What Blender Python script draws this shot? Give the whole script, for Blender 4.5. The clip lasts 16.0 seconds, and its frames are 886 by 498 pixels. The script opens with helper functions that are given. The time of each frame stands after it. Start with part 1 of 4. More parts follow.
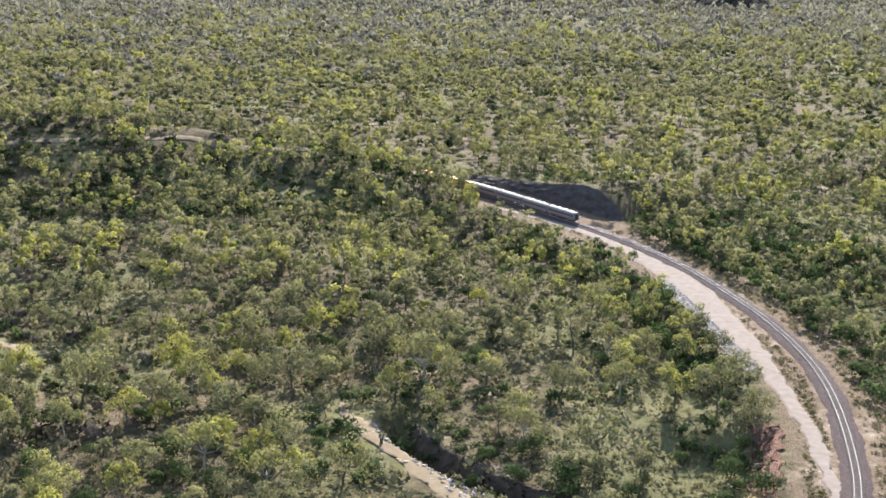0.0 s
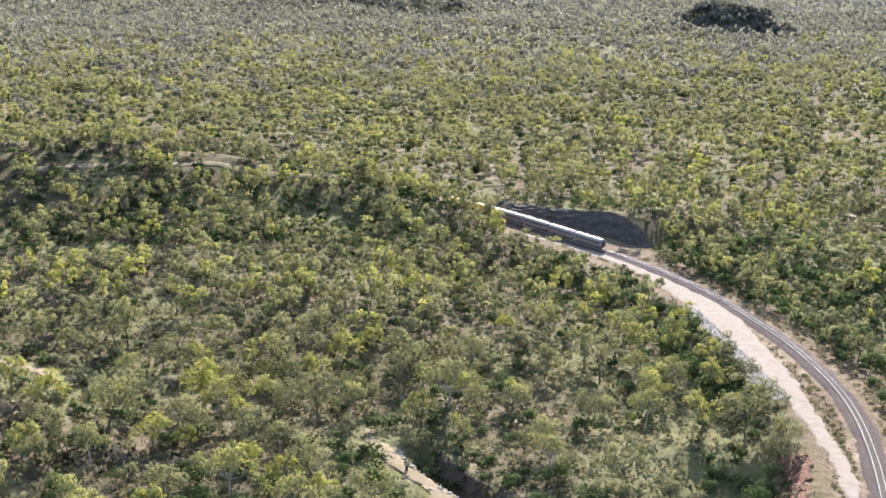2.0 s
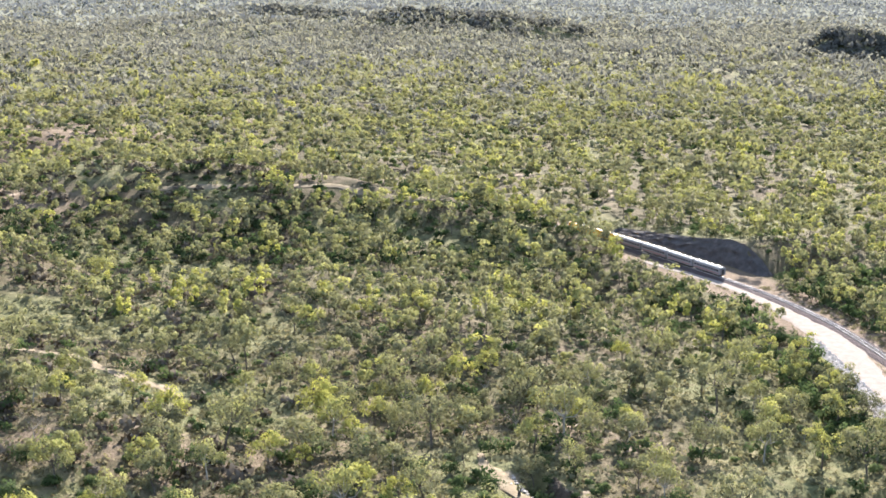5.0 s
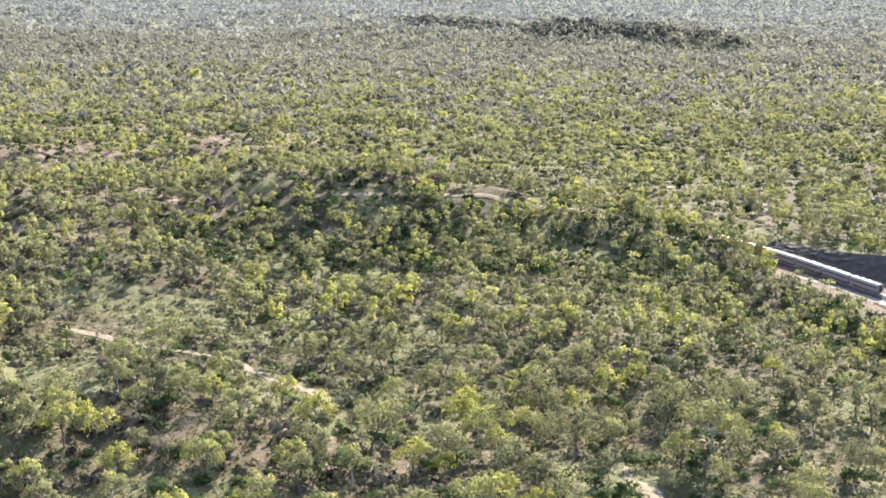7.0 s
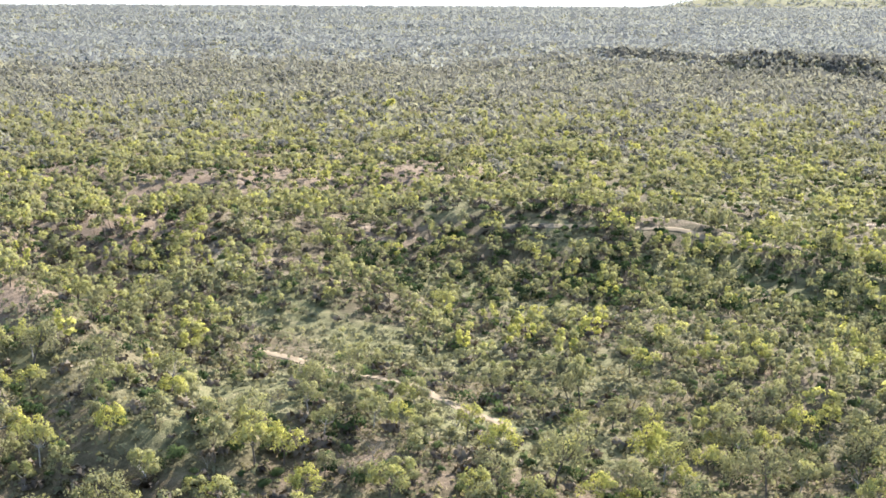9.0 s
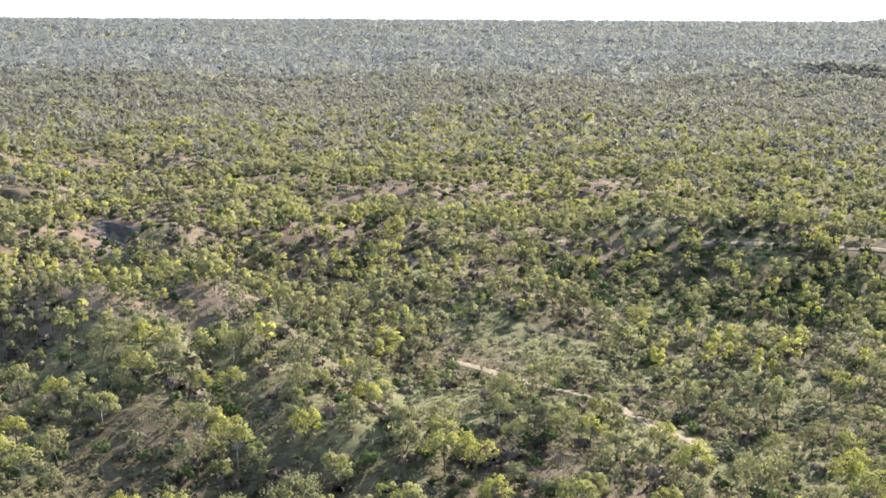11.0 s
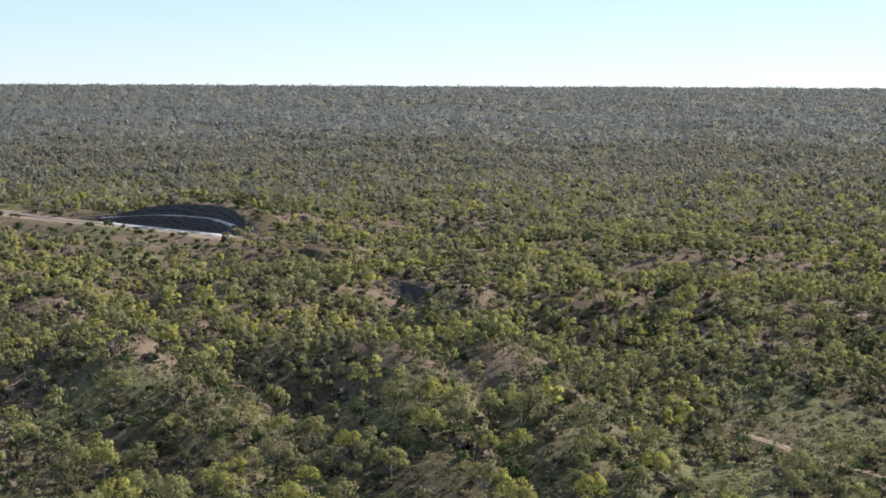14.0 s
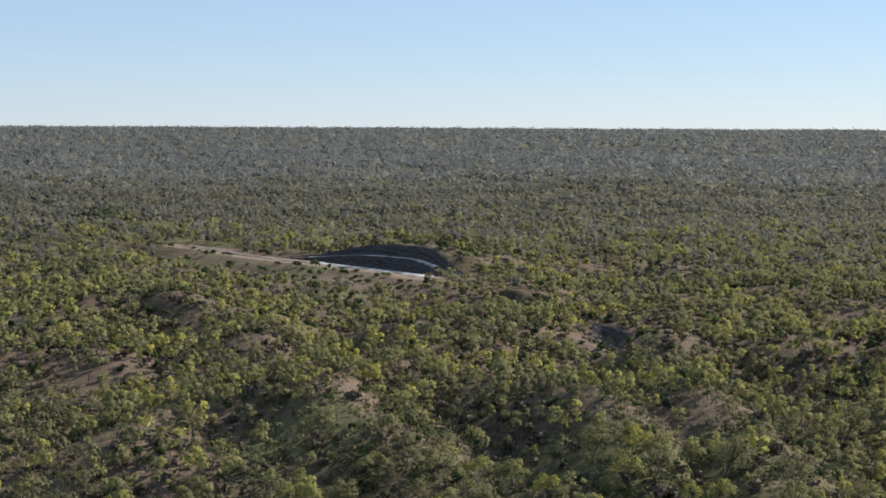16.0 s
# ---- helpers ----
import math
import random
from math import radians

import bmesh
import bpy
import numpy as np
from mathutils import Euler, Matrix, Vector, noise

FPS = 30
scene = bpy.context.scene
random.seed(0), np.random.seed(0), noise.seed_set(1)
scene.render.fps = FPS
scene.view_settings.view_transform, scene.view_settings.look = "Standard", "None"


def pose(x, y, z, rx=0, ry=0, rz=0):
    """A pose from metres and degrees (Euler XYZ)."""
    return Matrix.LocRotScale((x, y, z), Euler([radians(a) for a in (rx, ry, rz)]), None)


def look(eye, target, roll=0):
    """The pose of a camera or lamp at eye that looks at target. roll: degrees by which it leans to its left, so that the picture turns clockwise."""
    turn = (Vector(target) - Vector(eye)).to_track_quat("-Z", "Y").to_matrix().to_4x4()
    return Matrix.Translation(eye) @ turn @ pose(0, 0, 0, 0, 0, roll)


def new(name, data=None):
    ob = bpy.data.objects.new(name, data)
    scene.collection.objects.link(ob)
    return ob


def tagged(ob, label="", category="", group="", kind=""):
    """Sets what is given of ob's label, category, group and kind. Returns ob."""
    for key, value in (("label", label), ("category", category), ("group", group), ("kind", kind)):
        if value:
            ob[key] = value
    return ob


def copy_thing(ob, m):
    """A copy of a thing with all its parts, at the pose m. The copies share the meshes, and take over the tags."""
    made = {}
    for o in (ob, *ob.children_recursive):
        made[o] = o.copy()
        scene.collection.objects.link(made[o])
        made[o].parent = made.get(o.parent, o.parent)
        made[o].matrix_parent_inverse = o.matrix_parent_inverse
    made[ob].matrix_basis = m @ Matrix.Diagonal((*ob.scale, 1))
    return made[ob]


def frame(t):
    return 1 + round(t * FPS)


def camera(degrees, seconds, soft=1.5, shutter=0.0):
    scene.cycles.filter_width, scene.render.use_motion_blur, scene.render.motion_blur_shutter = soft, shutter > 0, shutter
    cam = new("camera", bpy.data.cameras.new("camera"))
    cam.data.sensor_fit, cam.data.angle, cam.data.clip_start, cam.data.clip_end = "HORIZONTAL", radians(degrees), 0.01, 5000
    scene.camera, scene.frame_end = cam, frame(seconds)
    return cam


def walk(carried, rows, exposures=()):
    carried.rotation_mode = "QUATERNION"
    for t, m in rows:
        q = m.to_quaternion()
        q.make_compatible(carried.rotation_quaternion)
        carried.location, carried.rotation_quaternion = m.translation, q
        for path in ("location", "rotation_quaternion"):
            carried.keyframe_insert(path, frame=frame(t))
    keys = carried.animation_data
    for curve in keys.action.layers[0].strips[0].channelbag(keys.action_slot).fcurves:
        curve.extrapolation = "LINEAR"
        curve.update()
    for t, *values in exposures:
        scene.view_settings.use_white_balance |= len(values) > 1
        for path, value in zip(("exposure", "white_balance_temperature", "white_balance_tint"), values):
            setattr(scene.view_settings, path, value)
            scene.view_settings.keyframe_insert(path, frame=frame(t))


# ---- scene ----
# a hovering camera that pans to the left and tilts up: seconds, x, y, z, yaw, pitch, lean to the right
cam = camera(34.96, 16.0, 1.7)
ROWS = [
    (0.0, -0.00, 0.00, 90.00, 0.022, -13.492, -0.580),
    (0.5, -0.01, 0.04, 90.01, 0.009, -13.243, -0.587),
    (1.0, -0.01, 0.09, 90.00, 0.098, -12.981, -0.578),
    (1.5, -0.02, 0.15, 89.99, 0.461, -12.708, -0.592),
    (2.0, -0.03, 0.21, 90.00, 1.127, -12.434, -0.558),
    (2.5, -0.03, 0.27, 89.99, 1.621, -12.162, -0.554),
    (3.0, -0.03, 0.32, 89.97, 1.966, -11.891, -0.556),
    (3.5, -0.00, 0.36, 89.97, 2.805, -11.614, -0.493),
    (6.0, 0.44, 0.32, 89.75, 8.762, -11.382, -0.382),
    (6.5, 0.58, 0.32, 89.69, 10.408, -11.264, -0.247),
    (7.0, 0.58, 0.36, 89.68, 12.254, -11.079, -0.268),
    (7.5, 0.51, 0.43, 89.68, 14.259, -10.648, -0.243),
    (8.0, 0.43, 0.52, 89.65, 16.173, -10.183, -0.249),
    (10.5, -0.12, 1.30, 89.05, 26.064, -9.562, -0.300),
    (11.0, -0.24, 1.45, 88.94, 28.075, -9.306, -0.305),
    (11.5, -0.37, 1.59, 88.83, 29.929, -8.955, -0.305),
    (12.0, -0.48, 1.70, 88.68, 31.774, -8.526, -0.287),
    (12.5, -0.60, 1.81, 88.52, 33.826, -8.049, -0.293),
    (13.0, -0.72, 1.90, 88.36, 35.931, -7.586, -0.277),
    (13.5, -0.86, 1.97, 88.23, 37.973, -7.102, -0.287),
    (14.0, -1.01, 2.04, 88.12, 39.958, -6.632, -0.290),
    (14.5, -1.16, 2.11, 88.07, 41.980, -6.166, -0.247),
    (15.0, -1.32, 2.18, 88.07, 44.221, -5.776, -0.290),
    (15.5, -1.49, 2.27, 88.11, 46.471, -5.360, -0.286),
    (16.0, -1.65, 2.35, 88.17, 48.180, -4.953, -0.280),
]
EXPOSURES = [(0.0, 1.92), (1.5, 2.08), (3.5, 2.32), (7.0, 2.49), (8.5, 2.49), (11.0, 2.26), (12.5, 1.72), (13.5, 1.33), (14.5, 1.06), (16.0, 0.84)]
walk(cam, [(t, pose(x, y, z, 90 + pitch, 0, yaw) @ pose(0, 0, 0, 0, 0, -lean)) for t, x, y, z, yaw, pitch, lean in ROWS], EXPOSURES)

# ---- sky and sun: low sun beyond the railway, a little to its right ----
SUN_AZ, SUN_EL = -9.0, 29.0          # azimuth counted anticlockwise from +y
world = bpy.data.worlds.new("sky")
scene.world = world
world.use_nodes = True
wn = world.node_tree.nodes
sky = wn.new("ShaderNodeTexSky")
sky.sky_type = 'NISHITA'
sky.sun_disc = False
sky.sun_elevation = radians(SUN_EL)
sky.sun_rotation = radians(-SUN_AZ)
sky.air_density, sky.dust_density, sky.ozone_density = 0.8, 0.0, 1.6
veil = wn.new("ShaderNodeMix")                    # the dry season's pale, even sky
veil.data_type, veil.inputs[0].default_value, veil.inputs[7].default_value = 'RGBA', 0.45, (6.6, 9.2, 13.4, 1)
world.node_tree.links.new(sky.outputs[0], veil.inputs[6])
world.node_tree.links.new(veil.outputs[2], wn["Background"].inputs[0])
wn["Background"].inputs[1].default_value = 0.049
sun = new("sun", bpy.data.lights.new("sun", 'SUN'))
sun.data.energy, sun.data.angle, sun.data.color = 5.0, radians(0.55), (1.0, 0.96, 0.91)
sv = Vector((-math.sin(radians(SUN_AZ)) * math.cos(radians(SUN_EL)), math.cos(radians(SUN_AZ)) * math.cos(radians(SUN_EL)), math.sin(radians(SUN_EL))))
sun.matrix_world = look(sv * 300, (0, 0, 0))

rng = np.random.default_rng(7)


# ---- materials ----
def material(name, rough=0.85, metal=0.0):
    m = bpy.data.materials.new(name)
    m.use_nodes = True
    b = m.node_tree.nodes["Principled BSDF"]
    b.inputs["Roughness"].default_value, b.inputs["Metallic"].default_value = rough, metal
    b.inputs["Specular IOR Level"].default_value = 0.25
    return m, m.node_tree.nodes, m.node_tree.links, b


def ramp_node(N, stops):
    r = N.new("ShaderNodeValToRGB")
    e = r.color_ramp.elements
    while len(e) < len(stops):
        e.new(0.5)
    for el, (p, c) in zip(e, stops):
        el.position, el.color = p, (*c, 1)
    return r


def noise_node(N, L, scale, detail=6.0, rough=0.6):
    co = N.new("ShaderNodeNewGeometry")
    n = N.new("ShaderNodeTexNoise")
    n.inputs["Scale"].default_value, n.inputs["Detail"].default_value, n.inputs["Roughness"].default_value = scale, detail, rough
    L.new(co.outputs["Position"], n.inputs["Vector"])
    return n


def maths(N, L, op, a, b):
    n = N.new("ShaderNodeMath")
    n.operation = op
    for i, v in enumerate((a, b)):
        if isinstance(v, (int, float)):
            n.inputs[i].default_value = v
        else:
            L.new(v, n.inputs[i])
    return n.outputs[0]


def mixed(N, L, fac, a, b, kind="MIX"):
    n = N.new("ShaderNodeMix")
    n.data_type, n.blend_type = 'RGBA', kind
    for i, v in ((0, fac), (6, a), (7, b)):
        if isinstance(v, (int, float)):
            n.inputs[i].default_value = v
        elif isinstance(v, tuple):
            n.inputs[i].default_value = (*v, 1)
        else:
            L.new(v, n.inputs[i])
    return n.outputs[2]


def earth_material(name, dark, mid, light, scale=0.6, bump=0.4, dist=0.2):
    m, N, L, b = material(name, 1.0)
    b.inputs["Specular IOR Level"].default_value = 0.08
    n1, n2 = noise_node(N, L, scale), noise_node(N, L, scale * 9, 4)
    r = ramp_node(N, [(0.3, dark), (0.52, mid), (0.75, light)])
    L.new(maths(N, L, "ADD", maths(N, L, "MULTIPLY", n1.outputs[0], 0.65), maths(N, L, "MULTIPLY", n2.outputs[0], 0.35)), r.inputs[0])
    L.new(r.outputs[0], b.inputs["Base Color"])
    bp = N.new("ShaderNodeBump")
    bp.inputs["Strength"].default_value, bp.inputs["Distance"].default_value = bump, dist
    L.new(n2.outputs[0], bp.inputs["Height"])
    L.new(bp.outputs[0], b.inputs["Normal"])
    return m


def leaf_material(name, stops, glow=0.4, spread=0.35):
    """Leaves: colour by the tree's tint with its painted crown light, by clump and by object; light shines through."""
    m, N, L, b = material(name, 1.0)
    b.inputs["Specular IOR Level"].default_value = 0.0
    at = N.new("ShaderNodeAttribute")
    at.attribute_name = "tint"
    ob = N.new("ShaderNodeObjectInfo")
    ge = N.new("ShaderNodeNewGeometry")
    f = maths(N, L, "ADD", at.outputs["Fac"], maths(N, L, "MULTIPLY", maths(N, L, "SUBTRACT", ob.outputs["Random"], 0.5), spread))
    f = maths(N, L, "ADD", f, maths(N, L, "MULTIPLY", maths(N, L, "SUBTRACT", ge.outputs["Random Per Island"], 0.5), 0.07))
    r = ramp_node(N, stops)
    L.new(f, r.inputs[0])
    L.new(r.outputs[0], b.inputs["Base Color"])
    tr = N.new("ShaderNodeBsdfTranslucent")
    L.new(mixed(N, L, 1.0, r.outputs[0], (1.0, 1.0, 0.85), "MULTIPLY"), tr.inputs[0])
    mx = N.new("ShaderNodeMixShader")
    mx.inputs[0].default_value = glow
    L.new(b.outputs[0], mx.inputs[1])
    L.new(tr.outputs[0], mx.inputs[2])
    L.new(mx.outputs[0], N["Material Output"].inputs[0])
    return m


GUM = leaf_material("gum_leaves", [(0.0, (0.104, 0.101, 0.062)), (0.3, (0.153, 0.145, 0.083)), (0.55, (0.193, 0.185, 0.091)), (0.8, (0.242, 0.232, 0.087)), (1.0, (0.300, 0.284, 0.076))], 0.38, 0.3)
# the next two are paled and greyed: distance haze put into leaf colour
GUM_HAZE = leaf_material("gum_leaves_haze", [(0.0, (0.119, 0.114, 0.109)), (0.4, (0.153, 0.147, 0.133)), (0.7, (0.183, 0.175, 0.144)), (1.0, (0.217, 0.201, 0.142))], 0.55, 0.15)
GUM_DEEP_HAZE = leaf_material("gum_leaves_deep_haze", [(0.0, (0.146, 0.150, 0.155)), (0.5, (0.170, 0.173, 0.176)), (1.0, (0.191, 0.192, 0.182))], 0.55, 0.12)
BUSH = leaf_material("bush_leaves", [(0.0, (0.028, 0.042, 0.020)), (0.4, (0.050, 0.072, 0.031)), (0.75, (0.078, 0.103, 0.042)), (1.0, (0.109, 0.132, 0.059))], 0.45)
TWIG = leaf_material("dry_twigs", [(0.0, (0.069, 0.056, 0.046)), (0.5, (0.111, 0.092, 0.073)), (1.0, (0.166, 0.132, 0.092))], 0.15)
TUFT = leaf_material("grass_blades", [(0.0, (0.083, 0.074, 0.041)), (0.5, (0.144, 0.126, 0.069)), (1.0, (0.211, 0.178, 0.105))], 0.4)
BARK = earth_material("bark", (0.040, 0.034, 0.028), (0.088, 0.072, 0.060), (0.160, 0.136, 0.112), 3.0, 0.5, 0.05)
PALE_BARK = earth_material("pale_bark", (0.160, 0.144, 0.120), (0.272, 0.248, 0.216), (0.400, 0.368, 0.320), 3.0, 0.3, 0.03)
ROAD = earth_material("white_gravel", (0.142, 0.113, 0.095), (0.197, 0.160, 0.137), (0.251, 0.211, 0.185), 0.5, 0.12, 0.04)
DIRT = earth_material("track_dirt", (0.112, 0.083, 0.051), (0.169, 0.128, 0.084), (0.225, 0.180, 0.128), 0.5, 0.4, 0.1)
WHITE_SPOIL = earth_material("white_spoil", (0.291, 0.260, 0.237), (0.398, 0.360, 0.329), (0.490, 0.459, 0.428), 0.4, 0.2, 0.1)
BALLAST = earth_material("ballast", (0.042, 0.031, 0.031), (0.078, 0.057, 0.055), (0.124, 0.090, 0.082), 2.2, 0.9, 0.15)
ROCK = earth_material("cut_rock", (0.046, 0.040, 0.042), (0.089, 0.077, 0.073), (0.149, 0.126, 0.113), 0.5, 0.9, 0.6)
BANK_EARTH = earth_material("bank_earth", (0.041, 0.032, 0.026), (0.083, 0.064, 0.050), (0.150, 0.120, 0.094), 0.8, 0.9, 0.5)
RED_ROCK = earth_material("red_rock", (0.098, 0.053, 0.038), (0.180, 0.101, 0.075), (0.285, 0.180, 0.143), 0.7, 0.9, 0.5)
STONE = earth_material("pale_stone", (0.225, 0.191, 0.165), (0.352, 0.304, 0.266), (0.465, 0.409, 0.360), 1.0, 0.5, 0.1)
SLEEPER = earth_material("sleeper", (0.071, 0.062, 0.056), (0.118, 0.104, 0.096), (0.177, 0.158, 0.146), 2.0, 0.3, 0.03)


def ground_material():
    m, N, L, b = material("ground", 1.0)
    b.inputs["Specular IOR Level"].default_value = 0.05
    at = N.new("ShaderNodeAttribute")
    at.attribute_name = "cover"              # r: bare earth, g: green grass, b: dry straw
    sep = N.new("ShaderNodeSeparateColor")
    L.new(at.outputs["Color"], sep.inputs[0])
    n1, n2, n3 = noise_node(N, L, 0.035, 5), noise_node(N, L, 0.28, 6), noise_node(N, L, 2.4, 4)
    base = ramp_node(N, [(0.3, (0.038, 0.032, 0.019)), (0.45, (0.070, 0.058, 0.033)), (0.58, (0.105, 0.080, 0.051)), (0.75, (0.149, 0.111, 0.082))])
    L.new(maths(N, L, "ADD", maths(N, L, "MULTIPLY", n2.outputs[0], 0.6), maths(N, L, "MULTIPLY", n3.outputs[0], 0.4)), base.inputs[0])
    grass = ramp_node(N, [(0.3, (0.070, 0.071, 0.033)), (0.5, (0.113, 0.106, 0.051)), (0.7, (0.162, 0.137, 0.075))])
    L.new(n2.outputs[0], grass.inputs[0])
    straw = ramp_node(N, [(0.3, (0.078, 0.057, 0.040)), (0.5, (0.137, 0.098, 0.068)), (0.7, (0.195, 0.142, 0.105))])
    L.new(n3.outputs[0], straw.inputs[0])
    bare = ramp_node(N, [(0.3, (0.139, 0.099, 0.073)), (0.55, (0.236, 0.178, 0.132)), (0.75, (0.319, 0.251, 0.198))])
    L.new(n2.outputs[0], bare.inputs[0])
    edge = maths(N, L, "SUBTRACT", n2.outputs[0], 0.5)

    def weight(ch):
        s = maths(N, L, "ADD", sep.outputs[ch], maths(N, L, "MULTIPLY", edge, 0.9))
        n = N.new("ShaderNodeMapRange")
        n.inputs[1].default_value, n.inputs[2].default_value = 0.3, 0.65
        L.new(s, n.inputs[0])
        return n.outputs[0]
    c = mixed(N, L, weight(1), base.outputs[0], grass.outputs[0])
    c = mixed(N, L, weight(2), c, straw.outputs[0])
    c = mixed(N, L, weight(0), c, bare.outputs[0])
    L.new(c, b.inputs["Base Color"])
    bp = N.new("ShaderNodeBump")
    bp.inputs["Strength"].default_value, bp.inputs["Distance"].default_value = 0.8, 0.5
    L.new(n3.outputs[0], bp.inputs["Height"])
    L.new(bp.outputs[0], b.inputs["Normal"])
    return m


GROUND = ground_material()


# ---- the lie of the land ----
def smooth(a, b, v):
    u = np.clip((v - a) / (b - a), 0, 1)
    return u * u * (3 - 2 * u)


def wob(x, y, wl, seed, n=8):
    r = np.random.default_rng(seed)
    out = np.zeros_like(np.asarray(x, float))
    for _ in range(n):
        a, k, ph = r.uniform(0, 2 * math.pi), 2 * math.pi / (wl * r.uniform(0.65, 1.5)), r.uniform(0, 2 * math.pi)
        out = out + np.sin(k * (x * math.cos(a) + y * math.sin(a)) + ph)
    return out / math.sqrt(n) * 1.2


def curve_points(pts, step=2.0):
    """A smooth curve through the given points, resampled evenly."""
    p = np.array(pts, float)
    k = len(p)
    e = np.vstack([2 * p[0] - p[1], p, 2 * p[-1] - p[-2]])
    out = []
    for i in range(k - 1):
        a, b, c, d = e[i], e[i + 1], e[i + 2], e[i + 3]
        n = max(2, int(np.linalg.norm((c - b)[:2]) / step))
        for u in np.arange(n) / n:
            out.append(0.5 * (2 * b + (c - a) * u + (2 * a - 5 * b + 4 * c - d) * u * u + (3 * b - a - 3 * c + d) * u ** 3))
    out.append(p[-1])
    return np.array(out)


def along(line, x, y):
    """Distance along a line and signed distance to its left, for many places."""
    x, y = np.asarray(x, float), np.asarray(y, float)
    best, ss, dd = np.full(x.shape, 1e18), np.zeros(x.shape), np.zeros(x.shape)
    s0 = 0.0
    for (ax, ay), (bx, by) in zip(line[:-1, :2], line[1:, :2]):
        ux, uy = bx - ax, by - ay
        ln = math.hypot(ux, uy)
        ux, uy = ux / ln, uy / ln
        t = np.clip((x - ax) * ux + (y - ay) * uy, 0, ln)
        px, py = x - ax - t * ux, y - ay - t * uy
        q = px * px + py * py
        near = q < best
        best = np.where(near, q, best)
        ss = np.where(near, s0 + t, ss)
        dd = np.where(near, np.sign(ux * py - uy * px) * np.sqrt(q), dd)
        s0 += ln
    return ss, dd


RAIL = curve_points([(20, 110), (42, 150), (57, 180), (66, 207.6), (70.3, 226), (73.8, 247), (75.7, 265), (76, 281), (74.6, 301), (72.3, 317), (69, 332.5), (65, 349.8),
                     (59.8, 366.5), (51.5, 386.5), (41.5, 405), (30.5, 423), (17, 444.5), (2, 466), (-18, 492), (-48, 521), (-92, 545), (-145, 555), (-200, 560)], 6.0)
ROADLINE = curve_points([(38, 130, 2.6), (56, 170, 2.8), (62.5, 205, 2.8), (64.2, 218, 2.8), (66.2, 238, 3.2), (66.5, 253, 3.4), (66.3, 270, 4.4), (65.6, 288, 6.8),
                         (63.9, 310, 7.6), (61.8, 334, 9.5), (59.6, 348, 9.5), (55.2, 362.5, 6.6), (50.4, 377, 4.8), (45.6, 389.5, 4.2), (36.8, 405.5, 3.8), (29, 416.5, 3.2), (17, 432, 2.6)], 3.0)
TRACK_A = curve_points([(-171, 324, 1.5), (-160, 318, 3), (-146, 310, 3.6), (-134, 303, 3.4), (-124, 297, 2.4), (-113, 294, 3), (-99, 283, 3.6), (-91, 279, 3.8), (-83, 272, 2)], 2.5)
TRACK_B = curve_points([(-19, 252, 2), (-17.6, 245, 3), (-15.3, 239, 3.6), (-12, 231.5, 3.6), (-7.6, 225, 4), (-3.6, 217.5, 4.6), (-0.4, 211, 4.6), (2.2, 206.5, 4.6), (8, 195, 4)], 2.5)
GULLY = curve_points([(40, 196), (25, 202), (13, 208), (6, 214), (0, 222), (-5, 230), (-8.5, 238)], 4.0)
CUT_TWO = curve_points([(-535, 494), (-575, 500), (-615, 502), (-655, 501), (-700, 498), (-745, 497), (-800, 505), (-880, 497), (-960, 478)], 12.0)
CREST = curve_points([(-158, 477, 2.4), (-134, 482, 2.8), (-118, 486, 3), (-102, 487, 3), (-87, 486, 3), (-73, 481, 2.8), (-57, 469, 2.6), (-39, 463, 2)], 3.0)
SCAR = curve_points([(-338, 436), (-352, 441), (-372, 444), (-392, 451), (-414, 455)], 4.0)
RED_BANK = curve_points([(44, 196), (47, 206), (51, 218), (54, 230), (57, 242)], 4.0)
RIDGES = [  # from, to, half width, height
    (-185, 500, -95, 498, 46, 13), (-95, 498, -20, 474, 40, 10), (-300, 465, -185, 500, 50, 9),
    (-335, 415, -277, 344, 25, 13), (-277, 344, -234, 309, 25, 13), (-234, 309, -205, 285, 25, 13), (-205, 285, -173, 253, 25, 13), (-173, 253, -143, 226, 25, 13),
    (-379, 315, -322, 299, 24, 11), (-322, 299, -282, 296, 24, 11), (-282, 296, -230, 270, 24, 11), (-230, 270, -186, 227, 24, 11),
    (-554, 313, -497, 327, 26, 12), (-497, 327, -390, 281, 26, 12), (-390, 281, -317, 243, 26, 12), (-317, 243, -271, 225, 26, 12),
    (-600, 330, -470, 215, 38, 10), (-230, 400, -180, 375, 28, 3.5),
    (-140, 275, -95, 235, 30, 3), (240, 1410, 275, 1418, 42, 27), (-250, 1800, -40, 1770, 55, 20), (-520, 2050, -300, 1900, 60, 18),
]

RAIL_Y = np.concatenate([[0], np.cumsum(np.linalg.norm(np.diff(RAIL[:, :2], axis=0), axis=1))])


def bank_one(s):
    """Height of the bank behind the line, by the distance along it."""
    y = np.interp(s, RAIL_Y, RAIL[:, 1])
    k = np.interp(y, [407, 410, 414, 419, 425, 434, 446, 458, 474], [0, 2.2, 5.0, 6.8, 7.0, 5.4, 3.6, 2.2, 0.6])
    return np.where(s < np.interp(540.0, RAIL[:, 1], RAIL_Y), k, 0.0)


def cut_rise(s):
    """How far the face of the far cutting stands up, along its line."""
    return smooth(26, 70, s) * smooth(190, 92, s)


